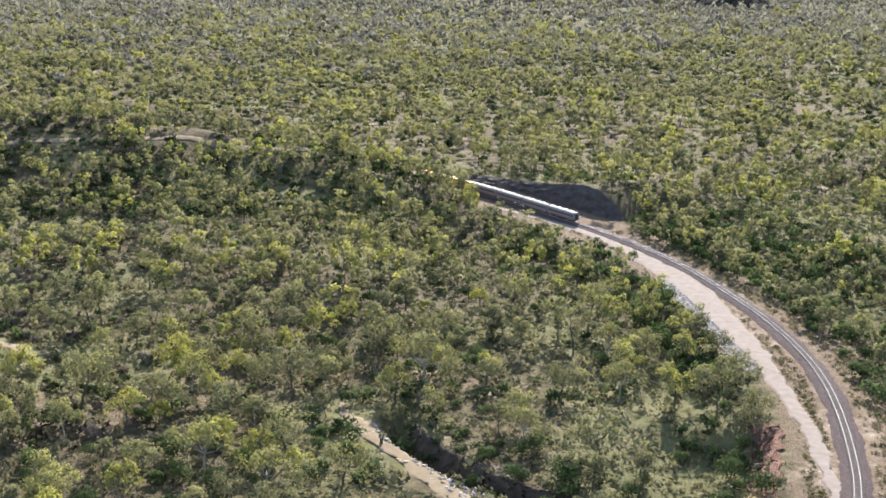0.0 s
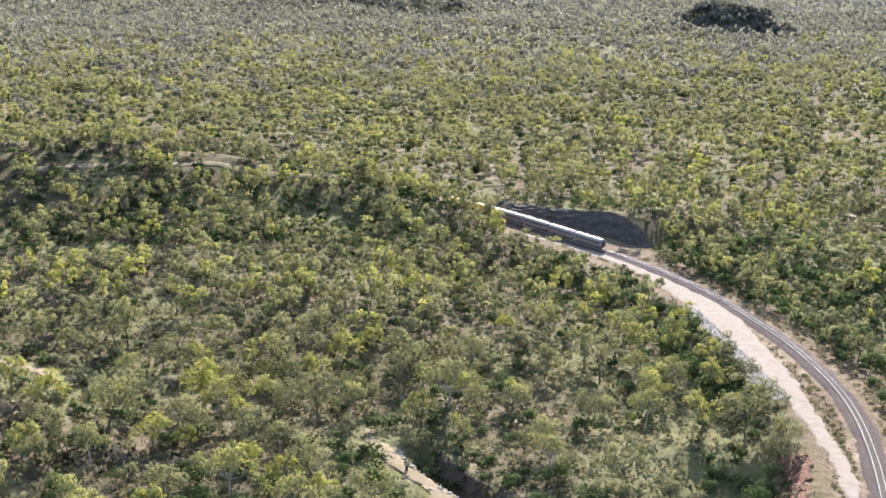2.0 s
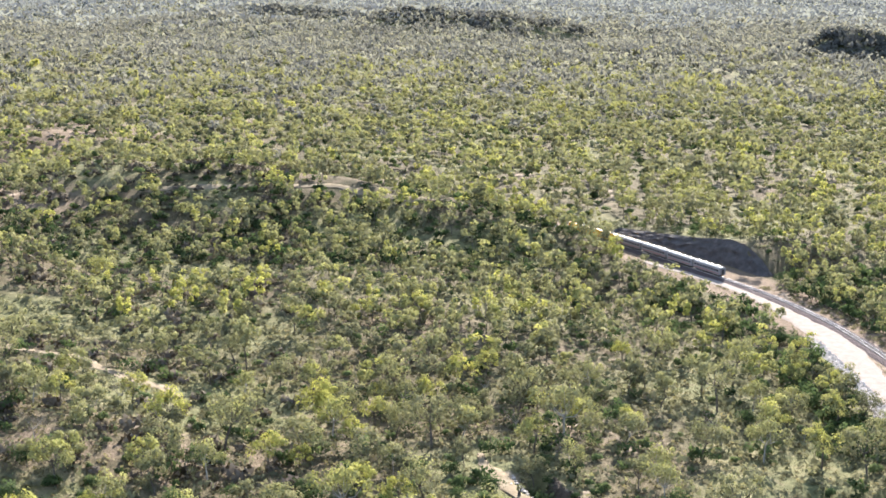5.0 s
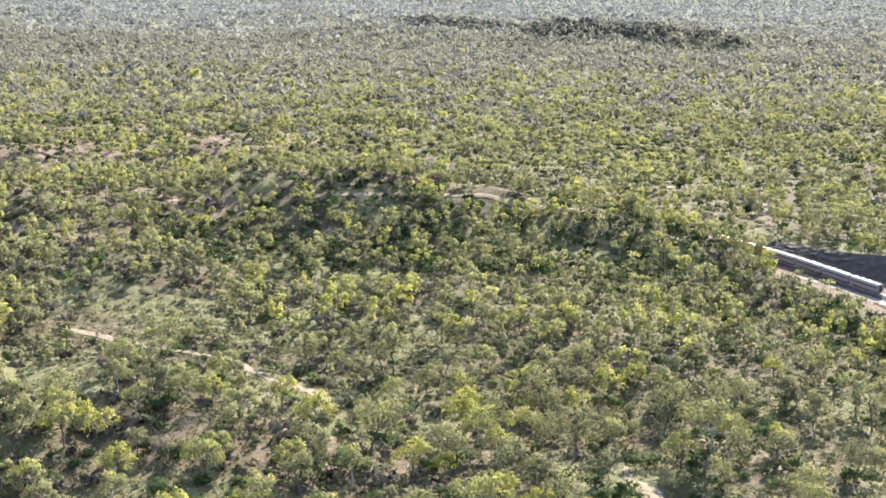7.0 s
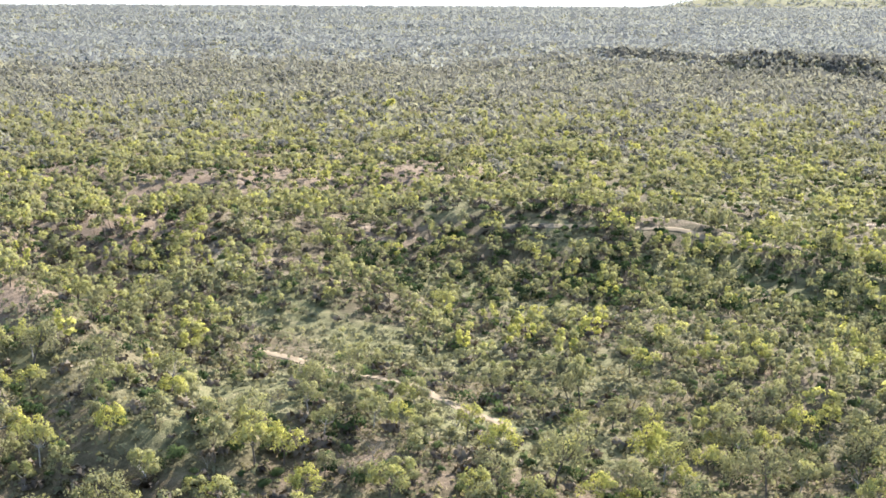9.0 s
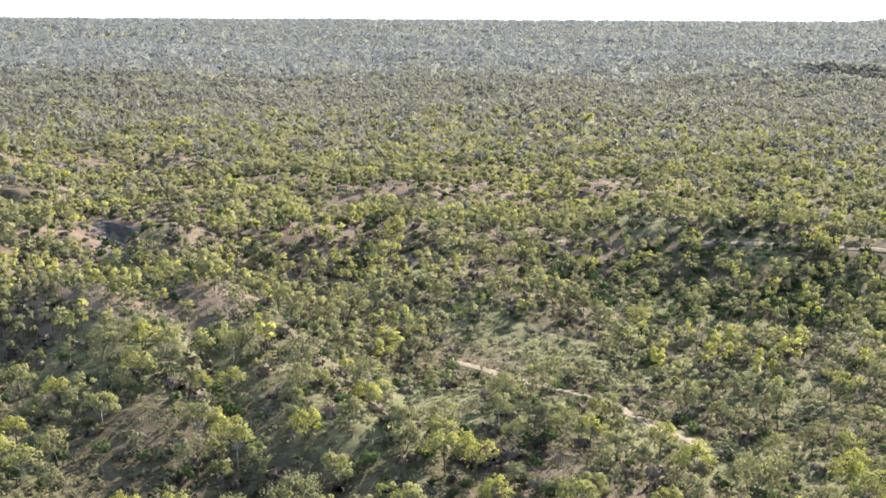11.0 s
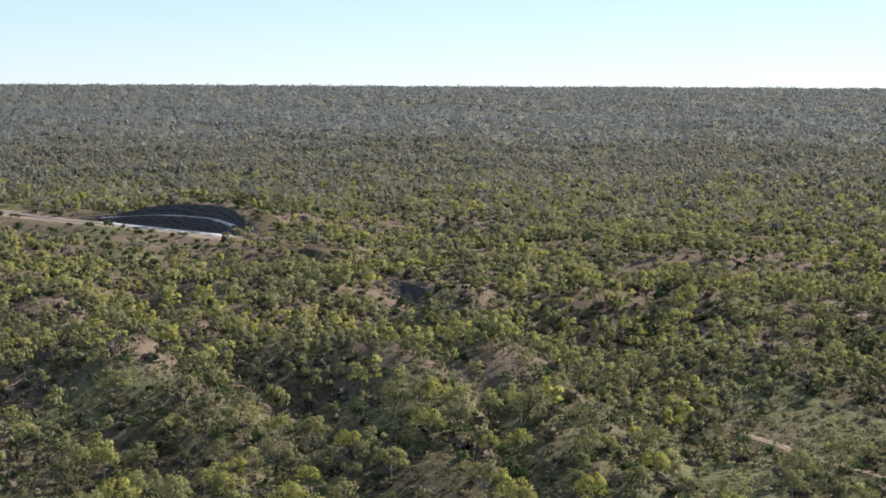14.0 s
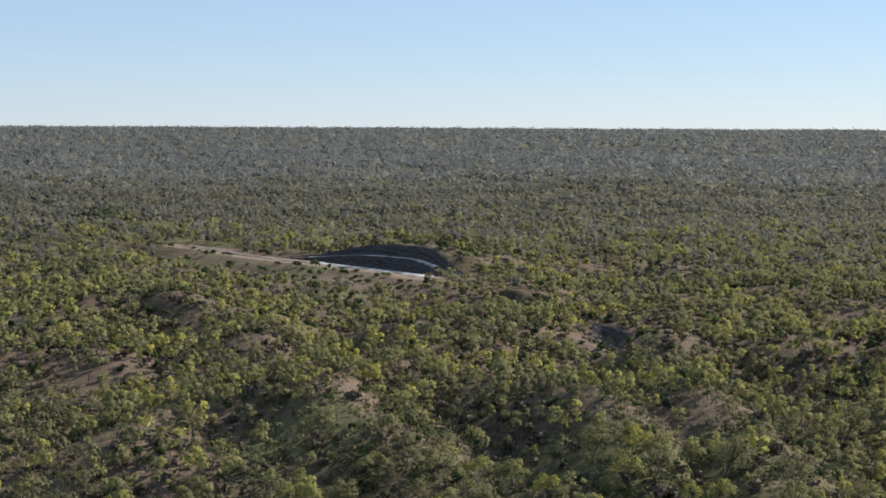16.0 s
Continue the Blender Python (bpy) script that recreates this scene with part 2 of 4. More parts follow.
def height(x, y):
    x, y = np.asarray(x, float), np.asarray(y, float)
    R = np.hypot(x, y)
    h = 1.3 * wob(x, y, 130, 3) + 0.5 * wob(x, y, 42, 4)
    left = smooth(-120, -330, x) * smooth(1300, 700, R)
    h = h + left * (3.2 * wob(x, y, 170, 5) + 1.2 * wob(x, y, 60, 6))
    h = h + smooth(500, 1500, R) * 4.5 * wob(x, y, 420, 8)
    top = np.zeros_like(h)
    for ax, ay, bx, by, w, hh in RIDGES:
        ux, uy = bx - ax, by - ay
        ln = math.hypot(ux, uy)
        t = np.clip(((x - ax) * ux + (y - ay) * uy) / ln / ln, 0, 1)
        q = np.hypot(x - ax - t * ux, y - ay - t * uy)
        top = np.maximum(top, hh * np.exp(-(q / w) ** 2 * 1.4))
    h = h + top
    s, d = along(RAIL, x, y)
    # the formation is level; the ground falls away to the creek side
    flat = smooth(46, 15, np.abs(d))
    h = h * (1 - flat) - 0.2 * flat
    h = h - 2.2 * smooth(14, 30, d) * smooth(70, 40, d) * smooth(420, 380, y) * smooth(-60, 0, x)
    h = h - 1.6 * smooth(-9, -16, d) * smooth(-60, -30, d) * smooth(400, 370, y) * smooth(0, 20, x)
    # the first cutting: a bank behind the line, a lower one before it
    h = h + bank_one(s) * smooth(-13.4, -17.2, d) * smooth(-60, -28, d)
    k = smooth(428, 450, y) * smooth(-260, -150, x)
    h = h + k * 5.0 * smooth(7.0, 16.0, d) * smooth(60, 25, d)
    s, d = along(GULLY, x, y)
    near = np.exp(-((x + 2) ** 2 + (y - 222) ** 2) / 28 ** 2)
    h = h * (1 - near) - 4.0 * smooth(3.4, 1.0, np.abs(d)) * smooth(-2, 4, s)
    s, d = along(SCAR, x, y)
    h = h - 4.2 * smooth(-6, -0.5, d) * smooth(22, 6, d) * smooth(0, 12, s) * smooth(76, 62, s)
    s, d = along(RED_BANK, x, y)
    h = h - 3.4 * smooth(-4.8, -0.2, d) * smooth(28, 10, d) * smooth(0, 8, s) * smooth(47, 38, s)
    # the second cutting, with a bench halfway up
    s, d = along(CUT_TWO, x, y)
    flat = smooth(-70, -44, d) * smooth(45, 12, d)
    h = h * (1 - flat) + 7 * flat
    h = h + cut_rise(s) * (6.3 * smooth(-12.5, -17.0, d) + 6.3 * smooth(-24.0, -28.5, d)) * smooth(-130, -45, d)
    # the far plateau
    rise = smooth(1500, 4600, R)
    h = h + rise * (78 + 1.2 * wob(x, y, 900, 9) - h * 0.9)
    # a far blue hill on the skyline
    t = np.clip((x + 780) / 1100, 0, 1)
    h = h + 38 * np.exp(-((x + 780 - t * 1100) ** 2 + (y - 4600) ** 2) / 115 ** 2)
    return h


def ground_sheet():
    az = np.concatenate([np.arange(-24, 72, 0.24), np.arange(72, 336, 6.0)])
    rr = [0.01, 30, 80, 130, 165, 185]
    while rr[-1] < 4900:
        r = rr[-1]
        rr.append(r * (1.0062 if r < 520 else 1.010 if r < 1000 else 1.02))
    rr = np.array(rr)
    A, Rg = np.meshgrid(np.radians(az), rr)
    X, Y = -np.sin(A) * Rg, np.cos(A) * Rg
    Z = height(X.ravel(), Y.ravel()).reshape(X.shape)
    nr, na = X.shape
    i = np.arange(nr * na).reshape(nr, na)
    j = np.roll(i, -1, 1)
    F = np.stack([i[:-1], i[1:], j[1:], j[:-1]], -1).reshape(-1, 4)
    me = bpy.data.meshes.new("ground")
    fill(me, np.stack([X, Y, Z], -1).reshape(-1, 3), F)
    x, y = X.ravel(), Y.ravel()
    s, d = along(RAIL, x, y)
    grass = 0.32 + 0.28 * wob(x, y, 70, 21)
    lush = np.zeros_like(x)
    for cx, cy, rad, v in CLEARINGS:
        grass = grass + v * np.exp(-((x - cx) ** 2 + (y - cy) ** 2) / rad ** 2)
        lush = lush + v * np.exp(-((x - cx) ** 2 + (y - cy) ** 2) / rad ** 2)
    straw = 0.16 + 0.2 * wob(x, y, 90, 22) + 0.7 * smooth(17, 9, np.abs(d)) + 0.45 * smooth(-140, -300, x) - 0.8 * lush
    R = np.hypot(x, y)
    # far ground evened towards grass: the low contrast of haze, in colour
    straw = straw * smooth(1300, 700, R)
    grass = grass + 0.45 * smooth(700, 1300, R)
    bare = 0.03 + 0.15 * wob(x, y, 55, 23) + 0.3 * smooth(9, 5, np.abs(d)) * (y > 180)
    bare = bare * smooth(1300, 700, R)
    s2, d2 = along(CUT_TWO, x, y)
    bare = bare + 0.8 * smooth(12, 7, np.abs(d2)) * smooth(20, 40, s2) * smooth(330, 290, s2) + 0.5 * cut_rise(s2) * smooth(-48, -30, d2) * (d2 < 0)
    for cx, cy, rad, v in BARES:
        bare = bare + v * np.exp(-((x - cx) ** 2 + (y - cy) ** 2) / rad ** 2)
    at = me.attributes.new("cover", 'FLOAT_COLOR', 'POINT')
    at.data.foreach_set("color", np.clip(np.stack([bare, grass, straw, np.ones_like(x)], -1), 0, 1).astype(np.float32).ravel())
    me.polygons.foreach_set("use_smooth", np.ones(len(F), bool))
    me.materials.append(GROUND)
    return tagged(new("ground", me), "undulating dry savanna ground with grass and bare earth", "ground", kind="structure")


def fill(me, V, F):
    F = np.asarray(F)
    n = F.shape[1]
    me.vertices.add(len(V))
    me.vertices.foreach_set("co", np.asarray(V, np.float32).ravel())
    me.loops.add(F.size)
    me.loops.foreach_set("vertex_index", F.astype(np.int32).ravel())
    me.polygons.add(len(F))
    me.polygons.foreach_set("loop_start", np.arange(0, F.size, n, dtype=np.int32))
    me.update(calc_edges=True)


CLEARINGS = [(-115, 330, 26, 0.5), (-95, 270, 22, 0.5), (-180, 283, 24, 0.3), (-149, 269, 18, 0.6), (-297, 205, 15, 0.7), (-223, 214, 9, 0.8), (-232, 416, 16, 0.4), (112, 318, 14, 0.8), (28, 240, 16, 0.55), (42, 232, 14, 0.6), (24, 262, 12, 0.4),
             (40, 262, 14, 0.5), (-150, 345, 20, 0.5), (-232, 250, 26, 0.4), (-300, 222, 18, 0.5), (-12, 300, 14, 0.3), (110, 420, 26, 0.5), (60, 500, 30, 0.4)]
BARES = [(-82, 590, 12, 0.7), (-30, 600, 10, 0.6), (130, 470, 12, 0.7), (-385, 462, 15, 0.5), (-358, 445, 12, 0.8), (-1370, 730, 30, 0.9), (-1800, 1320, 60, 0.9),
         (-1900, 1440, 50, 0.9), (-2900, 1450, 130, 0.6), (118, 345, 8, 0.6), (-57, 262, 7, 0.5), (58, 220, 9, 0.4), (-3, 229, 7, 0.9), (7, 217, 7, 0.8), (-12, 240, 5, 0.6)]
ground_sheet()


# ---- strips laid on the ground ----
def strip_arrays(line, profile, lift, seed, ragged=0.0):
    """A ribbon along a line of (x, y, width); profile: (share of the half width, height)."""
    p = line[:, :2]
    t = np.gradient(p, axis=0)
    t /= np.linalg.norm(t, axis=1)[:, None]
    nrm = np.stack([-t[:, 1], t[:, 0]], -1)
    r = np.random.default_rng(seed)
    cols = []
    for u, z in profile:
        jit = (r.normal(0, ragged, len(p)) + 1.6 * ragged * wob(np.arange(len(p)) * 0.8, np.zeros(len(p)), 9, seed + (u > 0))) * (abs(u) > 0.75)
        q = p + nrm * (u * line[:, 2] * 0.44 + jit)[:, None]
        cols.append(np.column_stack([q, height(q[:, 0], q[:, 1]) + lift + z]))
    V = np.stack(cols, 1)
    n, k = V.shape[:2]
    i = np.arange(n * k).reshape(n, k)
    F = np.stack([i[:-1, :-1], i[1:, :-1], i[1:, 1:], i[:-1, 1:]], -1).reshape(-1, 4)[:, ::-1]
    return V.reshape(-1, 3), F


def mesh_ob(name, V, F, mat, parent=None, label="", flat=False):
    me = bpy.data.meshes.new(name)
    fill(me, V, F)
    me.materials.append(mat)
    if not flat:
        me.polygons.foreach_set("use_smooth", np.ones(len(me.polygons), bool))
    ob = new(name, me)
    ob.parent = parent
    return tagged(ob, label)


def track_strip(name, line, mat, label, seed, ragged=0.3):
    prof = [(-1.25, -0.3), (-1.0, 0.0), (-0.7, 0.03), (-0.35, 0.0), (0, 0.05), (0.35, 0.0), (0.7, 0.03), (1.0, 0.0), (1.25, -0.3)]
    V, F = strip_arrays(line, prof, 0.11 if np.hypot(*line[0, :2]) < 400 else 0.16 if np.hypot(*line[0, :2]) < 540 else 0.3, seed, ragged)
    return tagged(mesh_ob(name, V, F, mat, None, label), label, "road", kind="structure")


track_strip("gravel_road", curve_points(ROADLINE[::2], 0.8), ROAD, "pale gravel access road beside the railway", 31, 0.16)
track_strip("dirt_track", curve_points(TRACK_A, 0.8), DIRT, "worn brown dirt track through the grass", 32, 0.3)
track_strip("dirt_track", curve_points(TRACK_B, 0.8), DIRT, "eroded sandy dirt track beside a gully", 33, 0.3)

track_strip("dirt_track", curve_points(CREST, 1.2), DIRT, "pale bare strip along the ridge crest", 37, 0.3)


# ---- railway ----
def box(bm, x0, x1, y0, y1, z0, z1):
    v = [bm.verts.new(c) for c in ((x0, y0, z0), (x1, y0, z0), (x1, y1, z0), (x0, y1, z0), (x0, y0, z1), (x1, y0, z1), (x1, y1, z1), (x0, y1, z1))]
    for f in ((0, 3, 2, 1), (4, 5, 6, 7), (0, 1, 5, 4), (1, 2, 6, 5), (2, 3, 7, 6), (3, 0, 4, 7)):
        bm.faces.new([v[i] for i in f])


def empty(name, label="", category="", group="", at=(0, 0, 0)):
    ob = new(name)
    ob.location = at
    return tagged(ob, label, category, group)


RZ = 0.75                                  # rail head over the formation


def railway():
    top = empty("railway_track", "single narrow-gauge railway line on grey ballast", "railway")
    line = np.column_stack([curve_points(RAIL[::1], 1.0)[:, :2], np.full(len(curve_points(RAIL[::1], 1.0)), 2.0)])
    prof = [(-3.6, -0.7), (-2.9, 0.0), (-1.7, 0.42), (-0.6, 0.5), (0.6, 0.5), (1.7, 0.42), (2.9, 0.0), (3.6, -0.7)]
    V, F = strip_arrays(line, prof, 0.02, 41, 0.12)
    mesh_ob("ballast", V, F, BALLAST, top, "grey crushed-stone ballast")
    steel, N, L, b = material("rail_steel", 0.6, 0.6)
    b.inputs["Base Color"].default_value = (0.3, 0.27, 0.26, 1)
    for side in (-1, 1):
        l2 = line.copy()
        t = np.gradient(line[:, :2], axis=0)
        t /= np.linalg.norm(t, axis=1)[:, None]
        l2[:, :2] += np.stack([-t[:, 1], t[:, 0]], -1) * side * 0.55
        l2[:, 2] = 0.075
        V, F = strip_arrays(l2, [(-1, 0.5), (-0.9, 0.68), (0.9, 0.68), (1, 0.5)], 0.02, 42)
        mesh_ob("rail", V, F, steel, top, "worn shiny steel rail")
    pts = curve_points(RAIL, 0.68)
    t = np.gradient(pts[:, :2], axis=0)
    t /= np.linalg.norm(t, axis=1)[:, None]
    n = np.stack([-t[:, 1], t[:, 0]], -1)
    z = height(pts[:, 0], pts[:, 1]) + 0.02
    bm = bmesh.new()
    box(bm, -0.12, 0.12, -1.07, 1.07, 0.40, 0.555)
    one = bpy.data.meshes.new("sleeper")
    bm.to_mesh(one)
    bm.free()
    one.materials.append(SLEEPER)
    V, F = [], []
    for p, a, b2, zz in zip(pts, t, n, z):
        if 203 < p[1] < 398:
            ob = new("sleeper", one)
            ob.parent = top
            ob.matrix_basis = pose(p[0], p[1], zz, 0, 0, math.degrees(math.atan2(a[1], a[0])))
            continue
        c = [p[:2] + a * sa * 0.12 + b2 * sb * 1.07 for sa, sb in ((-1, -1), (1, -1), (1, 1), (-1, 1))]
        o = len(V)
        V += [(*q, zz + 0.40) for q in c] + [(*q, zz + 0.555) for q in c]
        F += [(o + 4, o + 5, o + 6, o + 7), (o, o + 1, o + 5, o + 4), (o + 1, o + 2, o + 6, o + 5), (o + 2, o + 3, o + 7, o + 6), (o + 3, o, o + 4, o + 7)]
    tagged(mesh_ob("far_sleeper", V, np.array(F), SLEEPER, top, "concrete sleepers", True), kind="stuff")


railway()


# ---- rock faces of the cuttings ----
def rock_face(name, label, line, s0, s1, offs, prof, mat, seed, rough):
    """A broken rock slope beside a line; prof(s) gives (offset to the right, height) rows."""
    p = curve_points(line, 0.9)
    seg = np.concatenate([[0], np.cumsum(np.linalg.norm(np.diff(p[:, :2], axis=0), axis=1))])
    keep = (seg >= s0) & (seg <= s1)
    p, seg = p[keep], seg[keep]
    t = np.gradient(p[:, :2], axis=0)
    t /= np.linalg.norm(t, axis=1)[:, None]
    n = np.stack([t[:, 1], -t[:, 0]], -1)
    rows = 26
    r = np.random.default_rng(seed)
    V = []
    for k in range(rows + 1):
        u = k / rows
        o, z = prof(seg, u)
        q = p[:, :2] + n * (o + rough * (0.6 * wob(seg, np.full_like(seg, u * 20), 7, seed) + 0.5 * r.normal(0, 0.5, len(seg))) * (0.3 + u * (1 - u) * 3))[:, None]
        if z is None:
            z = height(q[:, 0], q[:, 1]) + 0.45 * smooth(0, 0.15, np.full_like(seg, u * (1 - u))) - 0.1
        V.append(np.column_stack([q, z + 0.25 * rough * r.normal(0, 0.5, len(seg))]))
    V = np.stack(V, 1)
    a, b = V.shape[:2]
    i = np.arange(a * b).reshape(a, b)
    F = np.stack([i[:-1, :-1], i[1:, :-1], i[1:, 1:], i[:-1, 1:]], -1).reshape(-1, 4)
    return tagged(mesh_ob(name, V.reshape(-1, 3), F, mat, None, label, True), label, "rock face", kind="structure")


def rail_s(x, y):
    return float(along(RAIL, np.array([x]), np.array([y]))[0][0])


def cut_one(seg, u):
    return 12.8 + 4.0 * u + 0 * seg, -0.4 + (bank_one(seg) + 0.5) * u ** 0.85


def cut_two_low(seg, u):
    return 8.6 + 4.4 * u + 0 * seg, 6.8 + (6.5 * u) * cut_rise(seg) + 0.2 * u


def cut_two_high(seg, u):
    return 19.4 + 5.0 * u + 0 * seg, 6.9 + (6.3 + 6.5 * u) * cut_rise(seg) + 0.2 * u


def scar_face(seg, u):
    return -1.0 + 7.5 * u + 0 * seg, None


def gully_face(seg, u):
    return -0.6 + 5.0 * u + 0.3 * np.sin(seg * 0.7), None


def red_face(seg, u):
    return -0.6 + 6.0 * u + 0.5 * np.sin(seg * 0.9), None


rock_face("eroded_bank", "dark eroded bank with pale stones above a dry creek", SCAR, 0, 76, 0, scar_face, ROCK, 56, 0.8)
rock_face("eroded_bank", "dark crumbling earth bank of a gully", GULLY, 0, 66, 0, gully_face, BANK_EARTH, 58, 0.8)
rock_face("eroded_bank", "reddish broken rock bank beside the gravel road", RED_BANK, 0, 48, 0, red_face, RED_ROCK, 57, 0.9)
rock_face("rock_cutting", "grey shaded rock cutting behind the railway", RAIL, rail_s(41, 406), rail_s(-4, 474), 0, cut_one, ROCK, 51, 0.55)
rock_face("rock_cutting", "lower dark rock face of a benched cutting", CUT_TWO, 27, 186, 0, cut_two_low, ROCK, 52, 0.7)
rock_face("rock_cutting", "upper dark rock face of a benched cutting", CUT_TWO, 27, 186, 0, cut_two_high, ROCK, 53, 0.7)


def offset_line(line, d, w, a, b):
    p = curve_points(line, 3.0)
    t = np.gradient(p[:, :2], axis=0)
    t /= np.linalg.norm(t, axis=1)[:, None]
    q = p[:, :2] + np.stack([t[:, 1], -t[:, 0]], -1) * d
    seg = np.concatenate([[0], np.cumsum(np.linalg.norm(np.diff(p[:, :2], axis=0), axis=1))])
    k = (seg > a) & (seg < b)
    return np.column_stack([q[k], np.full(k.sum(), w)])


track_strip("gravel_road", offset_line(CUT_TWO, 3.5, 7.0, 34, 150), WHITE_SPOIL, "wide white gravel floor of the far cutting", 34, 0.6)
track_strip("gravel_road", offset_line(CUT_TWO, 17.9, 2.4, 50, 165), WHITE_SPOIL, "pale gravel bench halfway up the far cutting", 35, 0.4)
track_strip("gravel_road", offset_line(CUT_TWO, 1.0, 4.5, 138, 290), ROAD, "pale gravel road along the far railway", 36, 0.5)


# ---- plants ----
def tris_of(cen, nor, size, r):
    """Small leaf sprays: one triangle at each centre, facing about its normal."""
    n = len(cen)
    nor = nor + r.normal(0, 0.35, (n, 3))
    nor /= np.linalg.norm(nor, axis=1)[:, None]
    a = np.cross(nor, r.normal(0, 1, (n, 3)))
    a /= np.linalg.norm(a, axis=1)[:, None]
    b = np.cross(nor, a)
    s = size * r.uniform(0.65, 1.35, (n, 1))
    return np.stack([cen + a * s, cen - a * s * 0.6 + b * s * 0.8, cen - a * s * 0.6 - b * s * 0.8], 1)


def clumps_to_leaves(cl, per, size, r, low=-0.35):
    """cl: rows of centre, radius and tint. Leaf sprays through the upper shell of each clump.
    Gives triangles, tint of each (raised at the top as if lit), and the way that the foliage faces at each corner."""
    T, tint, nor = [], [], []
    for cx, cy, cz, rad, tn in cl:
        v = r.normal(0, 1, (per * 3 + 6, 3))
        v /= np.linalg.norm(v, axis=1)[:, None]
        v = v[v[:, 2] > low][:per]
        q = v * rad * r.uniform(0.6, 1.1, (len(v), 1)) * (1, 1, 0.8)
        T.append(tris_of(q + (cx, cy, cz), v + (0, 0, 0.25), size, r))
        nor.append(np.repeat((v + (0, 0, 0.35) + r.normal(0, 0.2, v.shape))[:, None, :], 3, axis=1))
        tint.append(np.full(len(v), tn))
    T, tint, nor = np.concatenate(T), np.concatenate(tint), np.concatenate(nor)
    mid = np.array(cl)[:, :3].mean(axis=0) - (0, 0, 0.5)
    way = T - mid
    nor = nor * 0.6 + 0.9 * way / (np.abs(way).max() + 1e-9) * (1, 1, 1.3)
    # top light and lower shade of the crown go into the tint
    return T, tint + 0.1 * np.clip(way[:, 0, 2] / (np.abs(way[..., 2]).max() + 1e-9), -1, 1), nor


def tube(pts, r0, r1, sides=5):
    """A tapered, bent limb."""
    pts = np.array(pts, float)
    n = len(pts)
    ring = np.arange(sides) * 2 * math.pi / sides
    V = []
    for k, p in enumerate(pts):
        d = pts[min(k + 1, n - 1)] - pts[max(k - 1, 0)]
        d /= np.linalg.norm(d)
        a = np.cross(d, (0.3, 0.9, 0.1))
        a /= np.linalg.norm(a)
        b = np.cross(d, a)
        rad = r0 + (r1 - r0) * k / (n - 1)
        V.append(p + rad * (np.cos(ring)[:, None] * a + np.sin(ring)[:, None] * b))
    V = np.concatenate(V)
    F = []
    for k in range(n - 1):
        for i in range(sides):
            j = (i + 1) % sides
            F += [(k * sides + i, k * sides + j, (k + 1) * sides + j), (k * sides + i, (k + 1) * sides + j, (k + 1) * sides + i)]
    return V[np.array(F)]


def gum_parts(seed, H, spread, leaves, size, clumps, tint0=0.5, sides=5, slim=1.0):
    """An open-crowned gum: triangles of the wood, triangles of the leaves, tint of each leaf."""
    r = np.random.default_rng(seed)
    fork = H * r.uniform(0.26, 0.42)
    lean = r.normal(0, 0.05, 2) * H
    wood = [tube([(0, 0, -0.4), (lean[0] * 0.3, lean[1] * 0.3, fork * 0.5), (lean[0], lean[1], fork)], 0.019 * H * slim, 0.013 * H * slim, sides)]
    cl = []
    nb = max(3, clumps // 3)
    a0 = r.uniform(0, 6.28)
    for k in range(nb):
        a = a0 + k * 2.4 + r.normal(0, 0.3)
        reach = spread * r.uniform(0.35, 0.95)
        top = H * (0.95 - 0.36 * (reach / spread) ** 2 - r.uniform(0, 0.14))
        base = np.array([lean[0], lean[1], fork * 0.95])
        end = np.array([lean[0] + math.cos(a) * reach, lean[1] + math.sin(a) * reach, top])
        mid = base * 0.5 + end * 0.5 + r.normal(0, 0.2, 3) - (0, 0, 0.06 * H)
        wood.append(tube([base, mid, end], 0.0085 * H * slim, 0.003 * H, max(3, sides - 2)))
        for j in range(3):
            c = end + r.normal(0, 0.2, 3) * spread - (0, 0, 0.10 * H * j * r.uniform(0.3, 1.2))
            # clumps lower on a limb take a darker tint
            cl.append((*c, spread * r.uniform(0.27, 0.45), tint0 + r.normal(0, 0.08) - 0.05 * j))
    cl = cl[:clumps]
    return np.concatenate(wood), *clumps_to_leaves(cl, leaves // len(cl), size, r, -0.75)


def bush_parts(seed, H, W, leaves, size, clumps, tint0=0.45):
    r = np.random.default_rng(seed)
    cl = []
    for k in range(clumps):
        a, q = r.uniform(0, 6.28), math.sqrt(r.uniform(0, 1)) * W * 0.36
        cl.append((math.cos(a) * q, math.sin(a) * q, H * r.uniform(0.3, 0.68), W * r.uniform(0.2, 0.32), tint0 + r.normal(0, 0.08)))
    crown = clumps_to_leaves(cl, leaves // clumps, size, r, -0.6)
    wood = [tube([(0, 0, -0.3), (math.cos(k * 2.1) * W * 0.12, math.sin(k * 2.1) * W * 0.12, H * 0.3), (math.cos(k * 2.1) * W * 0.25, math.sin(k * 2.1) * W * 0.25, H * 0.6)], 0.07, 0.03, 3) for k in range(3)]
    return np.concatenate(wood), *crown


